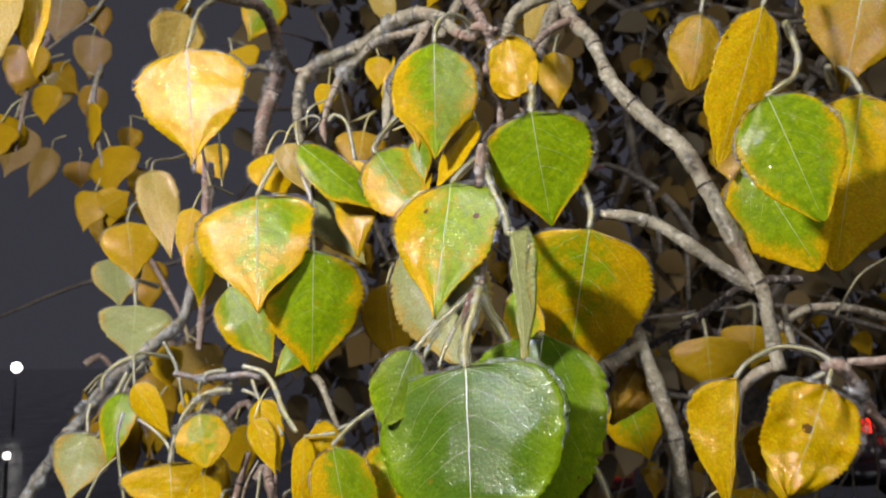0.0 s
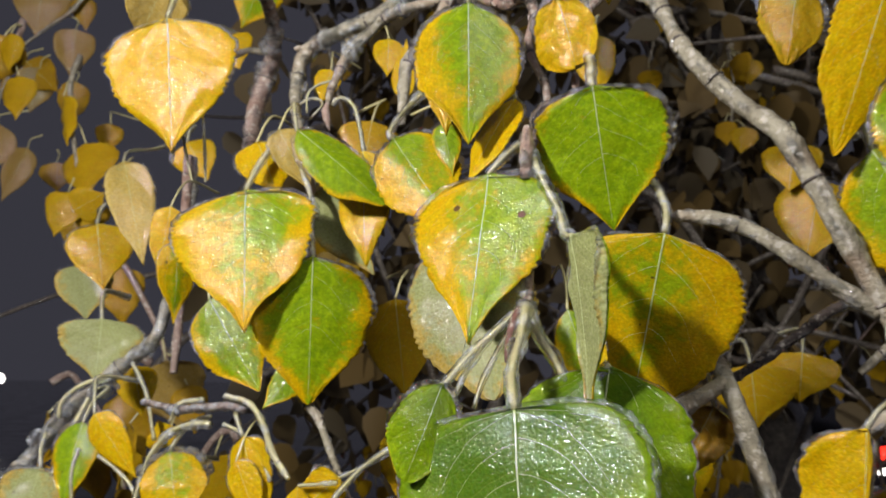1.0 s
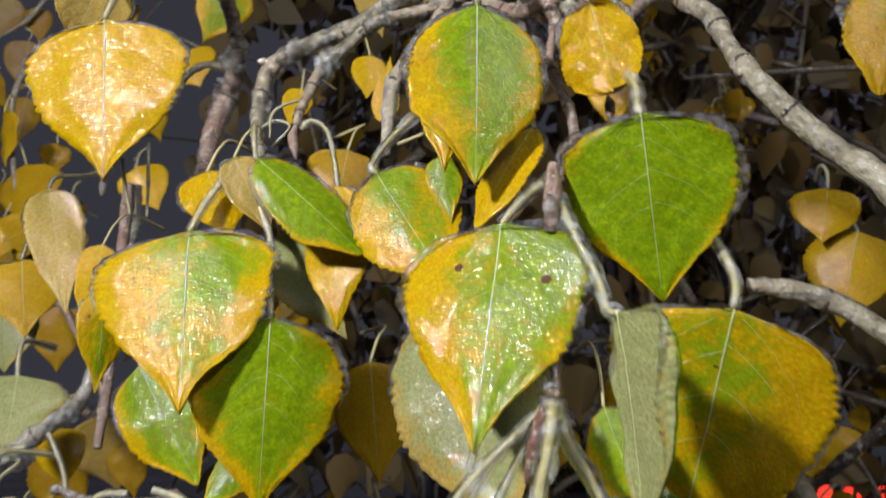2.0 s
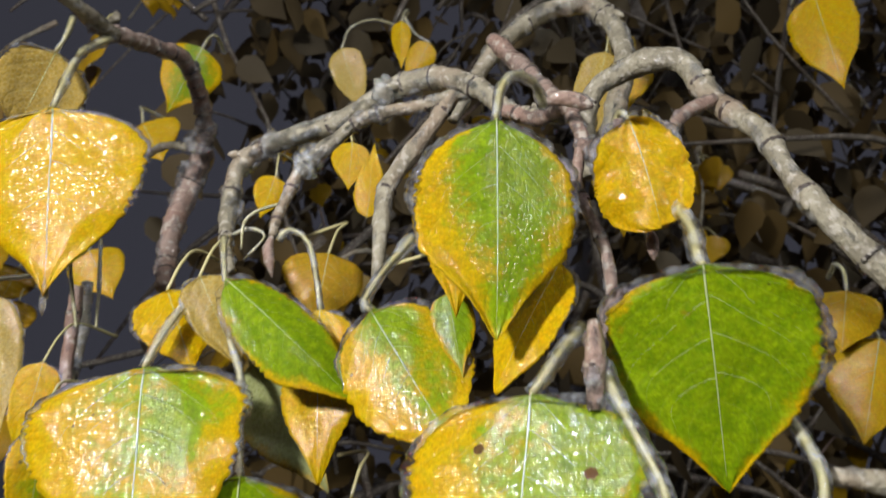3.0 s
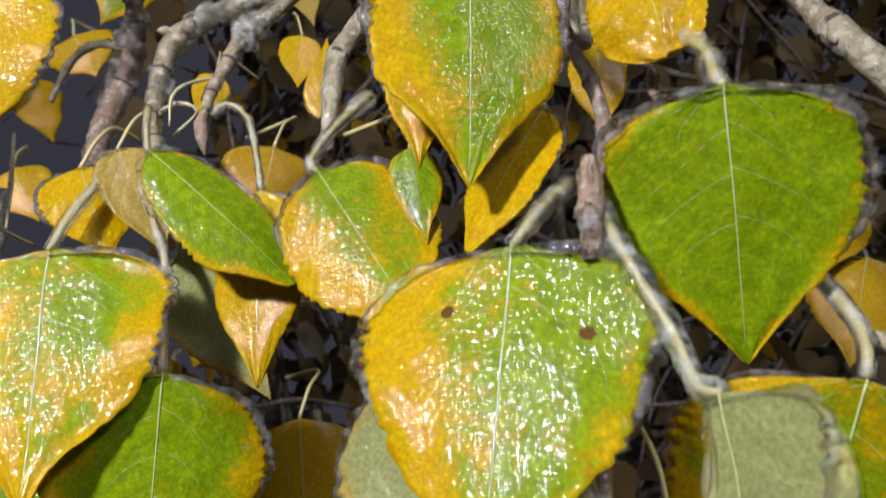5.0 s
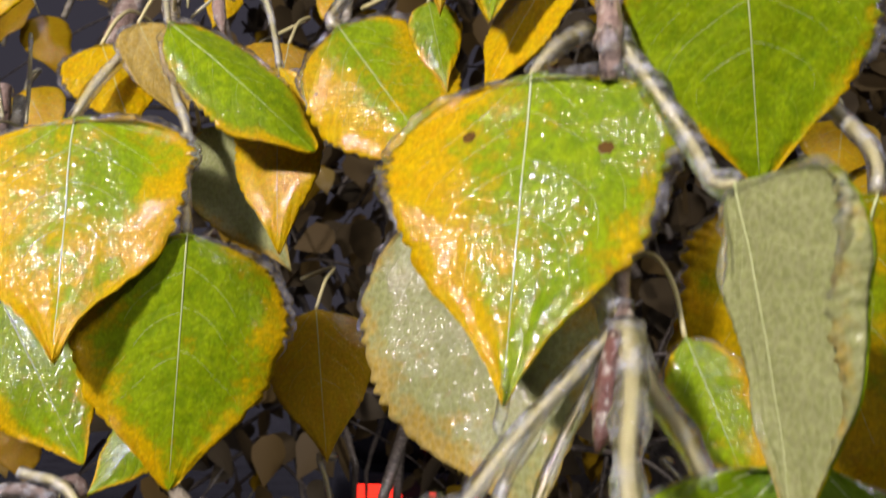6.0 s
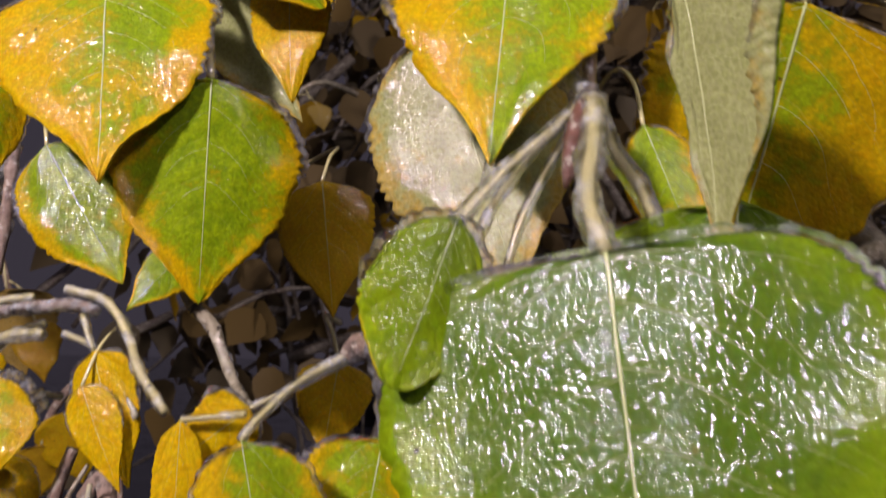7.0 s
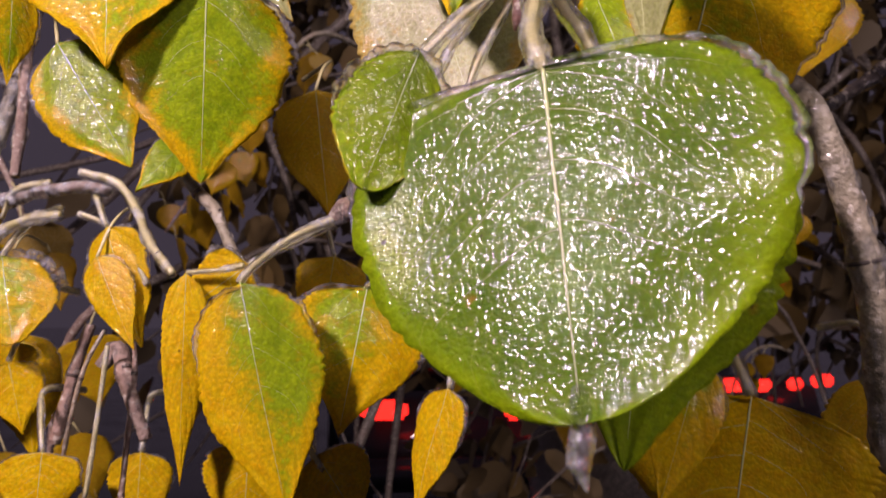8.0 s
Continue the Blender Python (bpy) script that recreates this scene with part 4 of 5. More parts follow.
branch("thin reddish-brown poplar twig glazed with ice", [(-0.3176, 0.4600, 1.7610), (-0.2781, 0.4650, 1.7705), (-0.2577, 0.4670, 1.7732), (-0.2200, 0.4800, 1.7776), (-0.1820, 0.5000, 1.7635), (-0.1606, 0.5400, 1.7591)], [0.0035, 0.0036, 0.0039, 0.0044, 0.0042, 0.0040], nodes=0.02)
leaf("pale underside of a fading poplar leaf coated in ice", (-0.2611, 0.4400, 1.7357), (-0.2586, 0.4400, 1.6768), 0.0234, -28, green=-0.2, brown=0.2, flip=True, rim=0.8)
leaf("orange-yellow poplar leaf hanging among icy twigs", (0.0791, 0.5500, 1.7191), (0.0813, 0.5500, 1.6762), 0.0266, 8, green=-0.2, brown=0.15, rim=0)
leaf("orange-yellow poplar leaf hanging among icy twigs", (-0.0508, 0.6000, 1.7357), (-0.0516, 0.6000, 1.7084), 0.0210, -6, green=-0.2, rim=0, ice=False)
leaf("bright yellow poplar leaf glazed with ice", (0.2589, 0.6800, 1.8935), (0.2722, 0.6750, 1.8208), 0.0455, 35, green=-0.1, rim=0)
leaf("pale underside of a fading poplar leaf coated in ice", (0.0774, 0.5600, 1.7772), (0.0597, 0.5500, 1.7144), 0.0228, 10, green=-0.1, brown=0.1, flip=True, rim=0, ice=False)
leaf("pale underside of a fading poplar leaf coated in ice", (-0.0699, 0.7800, 1.8804), (-0.0520, 0.7800, 1.8275), 0.0269, 6, green=0.05, flip=True, rim=0, stalk=[(-0.0647, 0.7900, 1.9030), (-0.0475, 0.8000, 1.9171), (-0.0289, 0.8100, 1.9188)])
leaf("orange-yellow poplar leaf hanging among icy twigs", (-0.0010, 0.8000, 1.9003), (-0.0200, 0.8000, 1.8571), 0.0227, -9, green=0.05, rim=0, stalk=[(-0.0127, 0.8000, 1.9070), (-0.0222, 0.8100, 1.9270)])
leaf("bright yellow poplar leaf glazed with ice", (-0.0246, 0.8000, 1.9176), (-0.0228, 0.8000, 1.8742), 0.0159, 2, green=0.1, rim=0)
leaf("bright yellow poplar leaf glazed with ice", (-0.0411, 0.6000, 1.6939), (-0.0389, 0.6000, 1.7359), 0.0157, 1, green=-0.2, rim=0, ice=False)
leaf("bright yellow poplar leaf glazed with ice", (-0.0924, 0.6200, 1.7209), (-0.0991, 0.6200, 1.6961), 0.0176, -11, green=-0.2, rim=0, ice=False)
leaf("bright yellow poplar leaf glazed with ice", (-0.0568, 0.5500, 1.6624), (-0.0618, 0.5500, 1.6280), 0.0362, -5, green=-0.1, brown=0.6, rim=0, ice=False)
leaf("dim brown-yellow poplar leaf in the shade behind", (0.0821, 0.3850, 1.4266), (0.0736, 0.3850, 1.3765), 0.0664, 27, green=-0.6, brown=0.0, rim=0)
# on this and the next dim brown-yellow leaves, brown paints in the shade
leaf("dim brown-yellow poplar leaf in the shade behind", (0.1794, 0.4700, 1.4268), (0.1655, 0.4700, 1.3549), 0.0426, 34, green=-0.2, brown=0.5, rim=0)
leaf("narrow orange poplar leaf turned on its edge", (0.0016, 0.4000, 1.4278), (-0.0076, 0.4000, 1.3941), 0.0172, 48, green=-0.4, rim=0.6)
leaf("orange-yellow poplar leaf hanging among icy twigs", (-0.0351, 0.4300, 1.4059), (-0.0212, 0.4300, 1.3847), 0.0257, -6, green=-0.3, rim=0.4, stalk=[(-0.0334, 0.4300, 1.4017), (-0.0394, 0.4280, 1.4122), (-0.0433, 0.4250, 1.4242)])
leaf("orange-yellow poplar leaf hanging among icy twigs", (-0.0564, 0.4400, 1.4091), (-0.0574, 0.4400, 1.3782), 0.0264, -5, green=-0.3, rim=0.4)
leaf("dim brown-yellow poplar leaf in the shade behind", (-0.0412, 0.5600, 1.5547), (-0.0342, 0.5600, 1.4942), 0.0443, 1, green=-0.2, brown=0.5, rim=0, ice=False)
leaf("dim brown-yellow poplar leaf in the shade behind", (-0.0313, 0.5500, 1.4761), (-0.0369, 0.5500, 1.4368), 0.0328, 1, green=-0.2, brown=0.25, rim=0)
leaf("orange-yellow poplar leaf hanging among icy twigs", (-0.1527, 0.5200, 1.4416), (-0.1463, 0.5200, 1.3912), 0.0266, -19, green=-0.3, rim=0.4)
leaf("dim brown-yellow poplar leaf in the shade behind", (0.2295, 0.6200, 1.6707), (0.2237, 0.6200, 1.6354), 0.0411, 27, green=-0.2, brown=0.3, rim=0)
leaf("dim brown-yellow poplar leaf in the shade behind", (0.2463, 0.6200, 1.6445), (0.2319, 0.6200, 1.5856), 0.0535, 28, green=-0.2, brown=0.3, rim=0)
leaf("dim brown-yellow poplar leaf in the shade behind", (0.2274, 0.7200, 1.5208), (0.2310, 0.7200, 1.4718), 0.0667, 16, green=-0.1, brown=0.3, rim=0)
leaf("dim brown-yellow poplar leaf in the shade behind", (0.2768, 0.7400, 1.5312), (0.2721, 0.7400, 1.4909), 0.0584, 19, green=-0.1, brown=0.3, rim=0)
leaf("dim green poplar leaf behind the icy branch", (0.1320, 0.6000, 1.4724), (0.1476, 0.6000, 1.4277), 0.0475, 10, green=0.6, rim=0)
leaf("shrivelled dark brown dead poplar leaf", (0.1021, 0.4100, 1.4962), (0.0871, 0.4100, 1.4668), 0.0234, 31, green=-0.5, brown=1.0, rim=0.4, cup=0.5, wave=0.25)
leaf("orange-yellow poplar leaf hanging among icy twigs", (-0.2318, 0.6600, 1.5146), (-0.2241, 0.6600, 1.4790), 0.0285, -18, green=-0.2, rim=0)
leaf("orange-yellow poplar leaf hanging among icy twigs", (-0.3663, 0.8500, 1.6632), (-0.3370, 0.8500, 1.6812), 0.0359, 21, green=-0.4, brown=0.4, rim=0)
leaf("bright yellow poplar leaf glazed with ice", (0.0999, 0.6000, 1.7984), (0.0990, 0.6000, 1.7613), 0.0309, 8, green=-0.2, rim=0)
leaf("bright yellow poplar leaf glazed with ice", (-0.1799, 0.8000, 1.8833), (-0.2020, 0.8000, 1.8258), 0.0465, -20, green=0.7, rim=0)
leaf("orange-yellow poplar leaf hanging among icy twigs", (-0.2192, 0.8000, 1.8170), (-0.2011, 0.8000, 1.7869), 0.0490, -2, green=0.0, brown=0.2, rim=0)
leaf("bright yellow poplar leaf glazed with ice", (-0.2303, 0.7500, 1.7038), (-0.2106, 0.7500, 1.6708), 0.0374, -7, green=0.0, rim=0)
leaf("bright yellow poplar leaf glazed with ice", (-0.1503, 0.5000, 1.4314), (-0.1441, 0.5000, 1.4045), 0.0212, -10, green=-0.2, rim=0.4)
leaf("orange-yellow poplar leaf hanging among icy twigs", (-0.1305, 0.4800, 1.4010), (-0.1322, 0.4800, 1.3742), 0.0278, -7, green=-0.2, rim=0.4)
leaf("bright yellow poplar leaf glazed with ice", (-0.1016, 0.5000, 1.3977), (-0.1026, 0.5000, 1.3668), 0.0235, -2, green=-0.1, rim=0.4)
branch("pale bare leaf stalk sheathed in clear ice", [(-0.2008, 0.5000, 1.4698), (-0.2038, 0.5000, 1.4560), (-0.2015, 0.5000, 1.4354), (-0.1970, 0.5000, 1.4116)], [0.0008, 0.0008, 0.0008, 0.0010], mat=PETIOLE, nodes=9, beads=0, sleeve=0.5)
branch("pale bare leaf stalk sheathed in clear ice", [(-0.1984, 0.5200, 1.4644), (-0.1872, 0.5150, 1.4582), (-0.1762, 0.5100, 1.4498), (-0.1687, 0.5050, 1.4346)], [0.0009, 0.0009, 0.0009, 0.0007], mat=PETIOLE, nodes=9, beads=0, sleeve=0.7)
branch("pale bare leaf stalk sheathed in clear ice", [(-0.2434, 0.5500, 1.4074), (-0.2347, 0.5500, 1.4259), (-0.2237, 0.5500, 1.4370)], [0.0009, 0.0009, 0.0007], mat=PETIOLE, nodes=9, beads=0, sleeve=0.5)
branch("pale bare leaf stalk sheathed in clear ice", [(-0.1191, 0.4700, 1.4980), (-0.1058, 0.4680, 1.4940), (-0.0970, 0.4620, 1.4826), (-0.0922, 0.4550, 1.4733), (-0.0820, 0.4450, 1.4613)], [0.0010, 0.0013, 0.0014, 0.0014, 0.0012], mat=PETIOLE, nodes=9, beads=6, sleeve=1.0, lumps=2)
branch("pale bare leaf stalk sheathed in clear ice", [(-0.1200, 0.4750, 1.4840), (-0.1086, 0.4700, 1.4791), (-0.0990, 0.4650, 1.4679), (-0.0929, 0.4600, 1.4586)], [0.0008, 0.0008, 0.0008, 0.0008], mat=PETIOLE, nodes=9, beads=0, sleeve=1.0)
branch("pale bare leaf stalk sheathed in clear ice", [(-0.1972, 0.5600, 1.5151), (-0.1862, 0.5550, 1.4974), (-0.1801, 0.5500, 1.4783), (-0.1783, 0.5500, 1.4707)], [0.0009, 0.0009, 0.0009, 0.0009], mat=PETIOLE, nodes=9, beads=6, sleeve=1.2)
branch("pale bare leaf stalk sheathed in clear ice", [(-0.2159, 0.5800, 1.5076), (-0.2341, 0.5800, 1.5017), (-0.2460, 0.5800, 1.4917), (-0.2476, 0.5800, 1.4816)], [0.0012, 0.0012, 0.0012, 0.0010], mat=PETIOLE, nodes=9, beads=6, sleeve=1.4, lumps=3)
branch("pale bare leaf stalk sheathed in clear ice", [(-0.2259, 0.5700, 1.4937), (-0.2333, 0.5700, 1.4779), (-0.2404, 0.5700, 1.4583), (-0.2452, 0.5700, 1.4486)], [0.0012, 0.0014, 0.0012, 0.0008], mat=PETIOLE, nodes=9, beads=6, sleeve=2.0, lumps=3)
branch("pale bare leaf stalk sheathed in clear ice", [(-0.1318, 0.4800, 1.4957), (-0.1451, 0.4850, 1.4934), (-0.1515, 0.4900, 1.4837)], [0.0010, 0.0010, 0.0008], mat=PETIOLE, nodes=9, beads=6, sleeve=1.2, lumps=2)
branch("pale bare leaf stalk sheathed in clear ice", [(-0.1275, 0.4780, 1.4840), (-0.1394, 0.4840, 1.4832), (-0.1505, 0.4870, 1.4787), (-0.1591, 0.4880, 1.4685), (-0.1633, 0.4880, 1.4584)], [0.0012, 0.0012, 0.0012, 0.0010, 0.0007], mat=PETIOLE, nodes=9, beads=6, sleeve=2.2, lumps=4)
branch("pale bare leaf stalk sheathed in clear ice", [(-0.0723, 0.5000, 1.6706), (-0.0818, 0.4950, 1.6655), (-0.0869, 0.4920, 1.6591), (-0.0870, 0.4920, 1.6486)], [0.0006, 0.0006, 0.0006, 0.0004], mat=PETIOLE, nodes=9, beads=0, sleeve=0.7)
branch("pale bare leaf stalk sheathed in clear ice", [(-0.0919, 0.5000, 1.6565), (-0.0852, 0.4950, 1.6578), (-0.0786, 0.4930, 1.6545), (-0.0854, 0.4900, 1.6441)], [0.0006, 0.0006, 0.0005, 0.0004], mat=PETIOLE, nodes=9, beads=0, sleeve=0.8)
branch("pale bare leaf stalk sheathed in clear ice", [(-0.1646, 0.5500, 1.6241), (-0.1724, 0.5600, 1.6443), (-0.1797, 0.5700, 1.6659)], [0.0007, 0.0007, 0.0007], mat=PETIOLE, nodes=9, beads=6, sleeve=0.9)
branch("pale bare leaf stalk sheathed in clear ice", [(-0.1593, 0.5600, 1.6255), (-0.1634, 0.5700, 1.6464), (-0.1684, 0.5800, 1.6713)], [0.0006, 0.0007, 0.0007], mat=PETIOLE, nodes=9, beads=6, sleeve=0.9)
branch("pale bare leaf stalk sheathed in clear ice", [(-0.0361, 0.4280, 1.4138), (-0.0387, 0.4250, 1.4242), (-0.0419, 0.4200, 1.4328), (-0.0440, 0.4100, 1.4476)], [0.0007, 0.0008, 0.0007, 0.0006], mat=PETIOLE, nodes=9, beads=4, sleeve=0.7)
branch("pale bare leaf stalk sheathed in clear ice", [(-0.1131, 0.4700, 1.3872), (-0.1105, 0.4680, 1.4043), (-0.1085, 0.4670, 1.4213), (-0.1066, 0.4660, 1.4380)], [0.0008, 0.0008, 0.0008, 0.0009], mat=PETIOLE, nodes=9, beads=4, sleeve=0.4)
branch("pale bare leaf stalk sheathed in clear ice", [(0.2104, 0.4200, 1.5223), (0.2172, 0.4200, 1.5343), (0.2271, 0.4200, 1.5464), (0.2544, 0.4300, 1.5597)], [0.0006, 0.0006, 0.0006, 0.0006], mat=PETIOLE, nodes=9, beads=0, sleeve=0.4)
branch("pale bare leaf stalk sheathed in clear ice", [(0.1161, 0.3400, 1.4221), (0.1145, 0.3450, 1.4354), (0.1224, 0.3500, 1.4418), (0.1298, 0.3500, 1.4393)], [0.0005, 0.0005, 0.0005, 0.0005], mat=PETIOLE, nodes=9, beads=0, sleeve=0.4)
branch("thin reddish-brown poplar twig glazed with ice", [(-0.4975, 1.3000, 2.1530), (-0.5480, 1.2900, 2.1099), (-0.5785, 1.2800, 2.0578), (-0.6138, 1.2800, 2.0296), (-0.6533, 1.2800, 1.9969)], [0.0047, 0.0037, 0.0037, 0.0027, 0.0027], nodes=0.03)
branch("thin reddish-brown poplar twig glazed with ice", [(-0.6533, 1.2800, 1.9969), (-0.6688, 1.2800, 1.9454), (-0.6846, 1.2800, 1.9036), (-0.7096, 1.2800, 1.8669), (-0.7669, 1.2800, 1.8445)], [0.0036, 0.0036, 0.0036, 0.0036, 0.0036], nodes=0.03)
# high brown on these leaves darkens their colour in place of weaker light
leaf("faded yellow poplar leaf against the night sky, browned to look dim", (-0.6363, 1.3000, 2.1107), (-0.6430, 1.3000, 2.0234), 0.0817, -27, green=0.1, brown=0.85, flip=True, rim=0, ice=False, stalk=[(-0.6308, 1.2950, 2.1220), (-0.6186, 1.2900, 2.1274)])
leaf("faded yellow poplar leaf against the night sky, browned to look dim", (-0.5734, 1.3000, 2.0874), (-0.5652, 1.3000, 2.0311), 0.0371, -20, green=-0.1, brown=0.85, flip=False, rim=0, ice=False, stalk=[(-0.5681, 1.2950, 2.0988), (-0.5868, 1.2900, 2.1046)])
leaf("faded yellow poplar leaf against the night sky, browned to look dim", (-0.5812, 1.3000, 2.0352), (-0.5841, 1.3000, 1.9586), 0.0608, -24, green=0.0, brown=0.85, flip=True, rim=0, ice=False, stalk=[(-0.5760, 1.2950, 2.0466), (-0.5894, 1.2900, 2.0525)])
leaf("faded yellow poplar leaf against the night sky, browned to look dim", (-0.6528, 1.3000, 1.9823), (-0.5996, 1.3000, 1.9341), 0.0551, -4, green=-0.1, brown=0.85, flip=False, rim=0, ice=False, stalk=[(-0.6474, 1.2950, 1.9938), (-0.6237, 1.2900, 1.9993)])
leaf("faded yellow poplar leaf against the night sky, browned to look dim", (-0.6310, 1.3000, 1.9725), (-0.6411, 1.3000, 1.9006), 0.0568, -27, green=0.9, brown=0.85, flip=True, rim=0, ice=False, stalk=[(-0.6257, 1.2950, 1.9840), (-0.6126, 1.2900, 1.9897)])
leaf("faded yellow poplar leaf against the night sky, browned to look dim", (-0.5745, 1.3000, 1.9509), (-0.5805, 1.3000, 1.8812), 0.0457, -25, green=-0.1, brown=0.85, flip=False, rim=0, ice=False, stalk=[(-0.5693, 1.2950, 1.9624), (-0.5840, 1.2900, 1.9685)])
leaf("faded yellow poplar leaf against the night sky, browned to look dim", (-0.6871, 1.3000, 1.8842), (-0.7132, 1.3000, 1.7979), 0.0691, -30, green=-0.1, brown=0.85, flip=True, rim=0, ice=False, stalk=[(-0.6816, 1.2950, 1.8959), (-0.6383, 1.2900, 1.9014)])
leaf("faded yellow poplar leaf against the night sky, browned to look dim", (-0.6392, 1.3000, 1.8463), (-0.6729, 1.3000, 1.7635), 0.0417, -28, green=-0.1, brown=0.85, flip=True, rim=0, ice=False, stalk=[(-0.6338, 1.2950, 1.8580), (-0.6136, 1.2900, 1.8639)])
leaf("faded yellow poplar leaf against the night sky, browned to look dim", (-0.5942, 1.3000, 1.8245), (-0.5902, 1.3000, 1.7783), 0.0470, -23, green=-0.2, brown=0.85, flip=False, rim=0, ice=False, stalk=[(-0.5890, 1.2950, 1.8362), (-0.5907, 1.2900, 1.8424)])
leaf("faded yellow poplar leaf against the night sky, browned to look dim", (-0.7039, 1.3000, 1.9829), (-0.6837, 1.3000, 1.9219), 0.0404, -21, green=0.2, brown=0.85, flip=True, rim=0, ice=False, stalk=[(-0.6983, 1.2950, 1.9944), (-0.6491, 1.2900, 1.9996)])
leaf("dim orange-brown withered poplar leaf", (-0.3966, 1.0000, 1.7946), (-0.4002, 1.0000, 1.7606), 0.0311, -22, green=-0.4, brown=0.7, rim=0, ice=False, wave=0.15)
leaf("dim orange-brown withered poplar leaf", (-0.3761, 1.0000, 1.7402), (-0.3909, 1.0000, 1.7046), 0.0393, -23, green=-0.4, brown=0.7, rim=0, ice=False, wave=0.15)
leaf("dim orange-brown withered poplar leaf", (-0.4049, 1.0000, 1.7033), (-0.4173, 1.0000, 1.6659), 0.0349, -24, green=-0.4, brown=0.7, rim=0, ice=False, wave=0.15)
leaf("dim orange-brown withered poplar leaf", (-0.4299, 1.0000, 1.6802), (-0.4326, 1.0000, 1.6471), 0.0251, -23, green=-0.4, brown=0.7, rim=0, ice=False, wave=0.15)
leaf("dim orange-brown withered poplar leaf", (-0.3720, 1.0000, 1.7080), (-0.3756, 1.0000, 1.6726), 0.0349, -21, green=-0.4, brown=0.7, rim=0, ice=False, wave=0.15)
branch("pale bare leaf stalk sheathed in clear ice", [(0.0119, 0.3570, 1.5287), (0.0027, 0.3540, 1.5189), (-0.0051, 0.3510, 1.5072), (-0.0087, 0.3500, 1.4984)], [0.0006, 0.0006, 0.0006, 0.0005], mat=PETIOLE, nodes=9, beads=5, sleeve=2.4)
branch("pale bare leaf stalk sheathed in clear ice", [(0.0136, 0.3580, 1.5273), (0.0073, 0.3570, 1.5163), (0.0020, 0.3550, 1.5056), (-0.0010, 0.3530, 1.4966)], [0.0005, 0.0005, 0.0005, 0.0004], mat=PETIOLE, nodes=9, beads=5, sleeve=2.4)
leaf("yellow poplar leaf with a green centre, wet with ice", (0.0623, 0.3720, 1.4363), (0.0482, 0.3660, 1.4007), 0.0175, 23, green=0.45, rim=0.5)


# ---- the tree behind ----
def trunk():
    root = new("poplar_tree")
    root.location = (1.0, 3.3, 0)
    tagged(root, "thick dark poplar trunk behind the hanging boughs", "tree")
    path, rad = smooth_path([(0, 0, -0.05), (0.02, 0, 0.8), (-0.03, 0, 1.8), (0.05, 0.05, 3.0), (0.0, 0.1, 4.6)], [0.42, 0.33, 0.29, 0.25, 0.2], 0.06)
    v, fc = tube(path, rad, 40, 0.16, 9, 3)
    part("trunk", mesh_from("trunk", v, fc, [bark_material("trunk_bark", (0.10, 0.08, 0.06), (0.24, 0.20, 0.16), (0.12, 0.09, 0.07))]), root)
    for pts in (((0, 0, 2.6), (-0.5, -0.6, 3.0), (-0.9, -1.6, 2.9), (-1.05, -2.3, 2.4), (-1.02, -2.78, 1.85)), ((0, 0, 2.9), (0.3, -0.8, 3.2), (-0.1, -2.0, 2.9), (-0.55, -2.6, 2.3), (-0.86, -2.85, 1.80)), ((0, 0, 3.1), (0.6, -0.8, 3.4), (0.5, -1.9, 2.9), (0.3, -2.3, 2.2))):
        path, rad = smooth_path(pts, [0.1, 0.06, 0.035, 0.018, 0.008][: len(pts)], 0.05)
        v, fc = tube(path, rad, 12, 0.15, 20, 5)
        part("limb", mesh_from("limb", v, fc, [BARK]), root)

    return root


TREE = trunk()


# ---- far boughs: hanging twigs with leaves, behind ----
def far_meshes():
    out = []
    for k in range(5):
        f = Blade(0.062, (0.05, 0.056, 0.046, 0.06, 0.042)[k], seed=100 + k, cup=0.12 + 0.05 * k, wave=0.06)
        out.append(blade_mesh(f, 28, 8))
    return out


FAR = far_meshes()


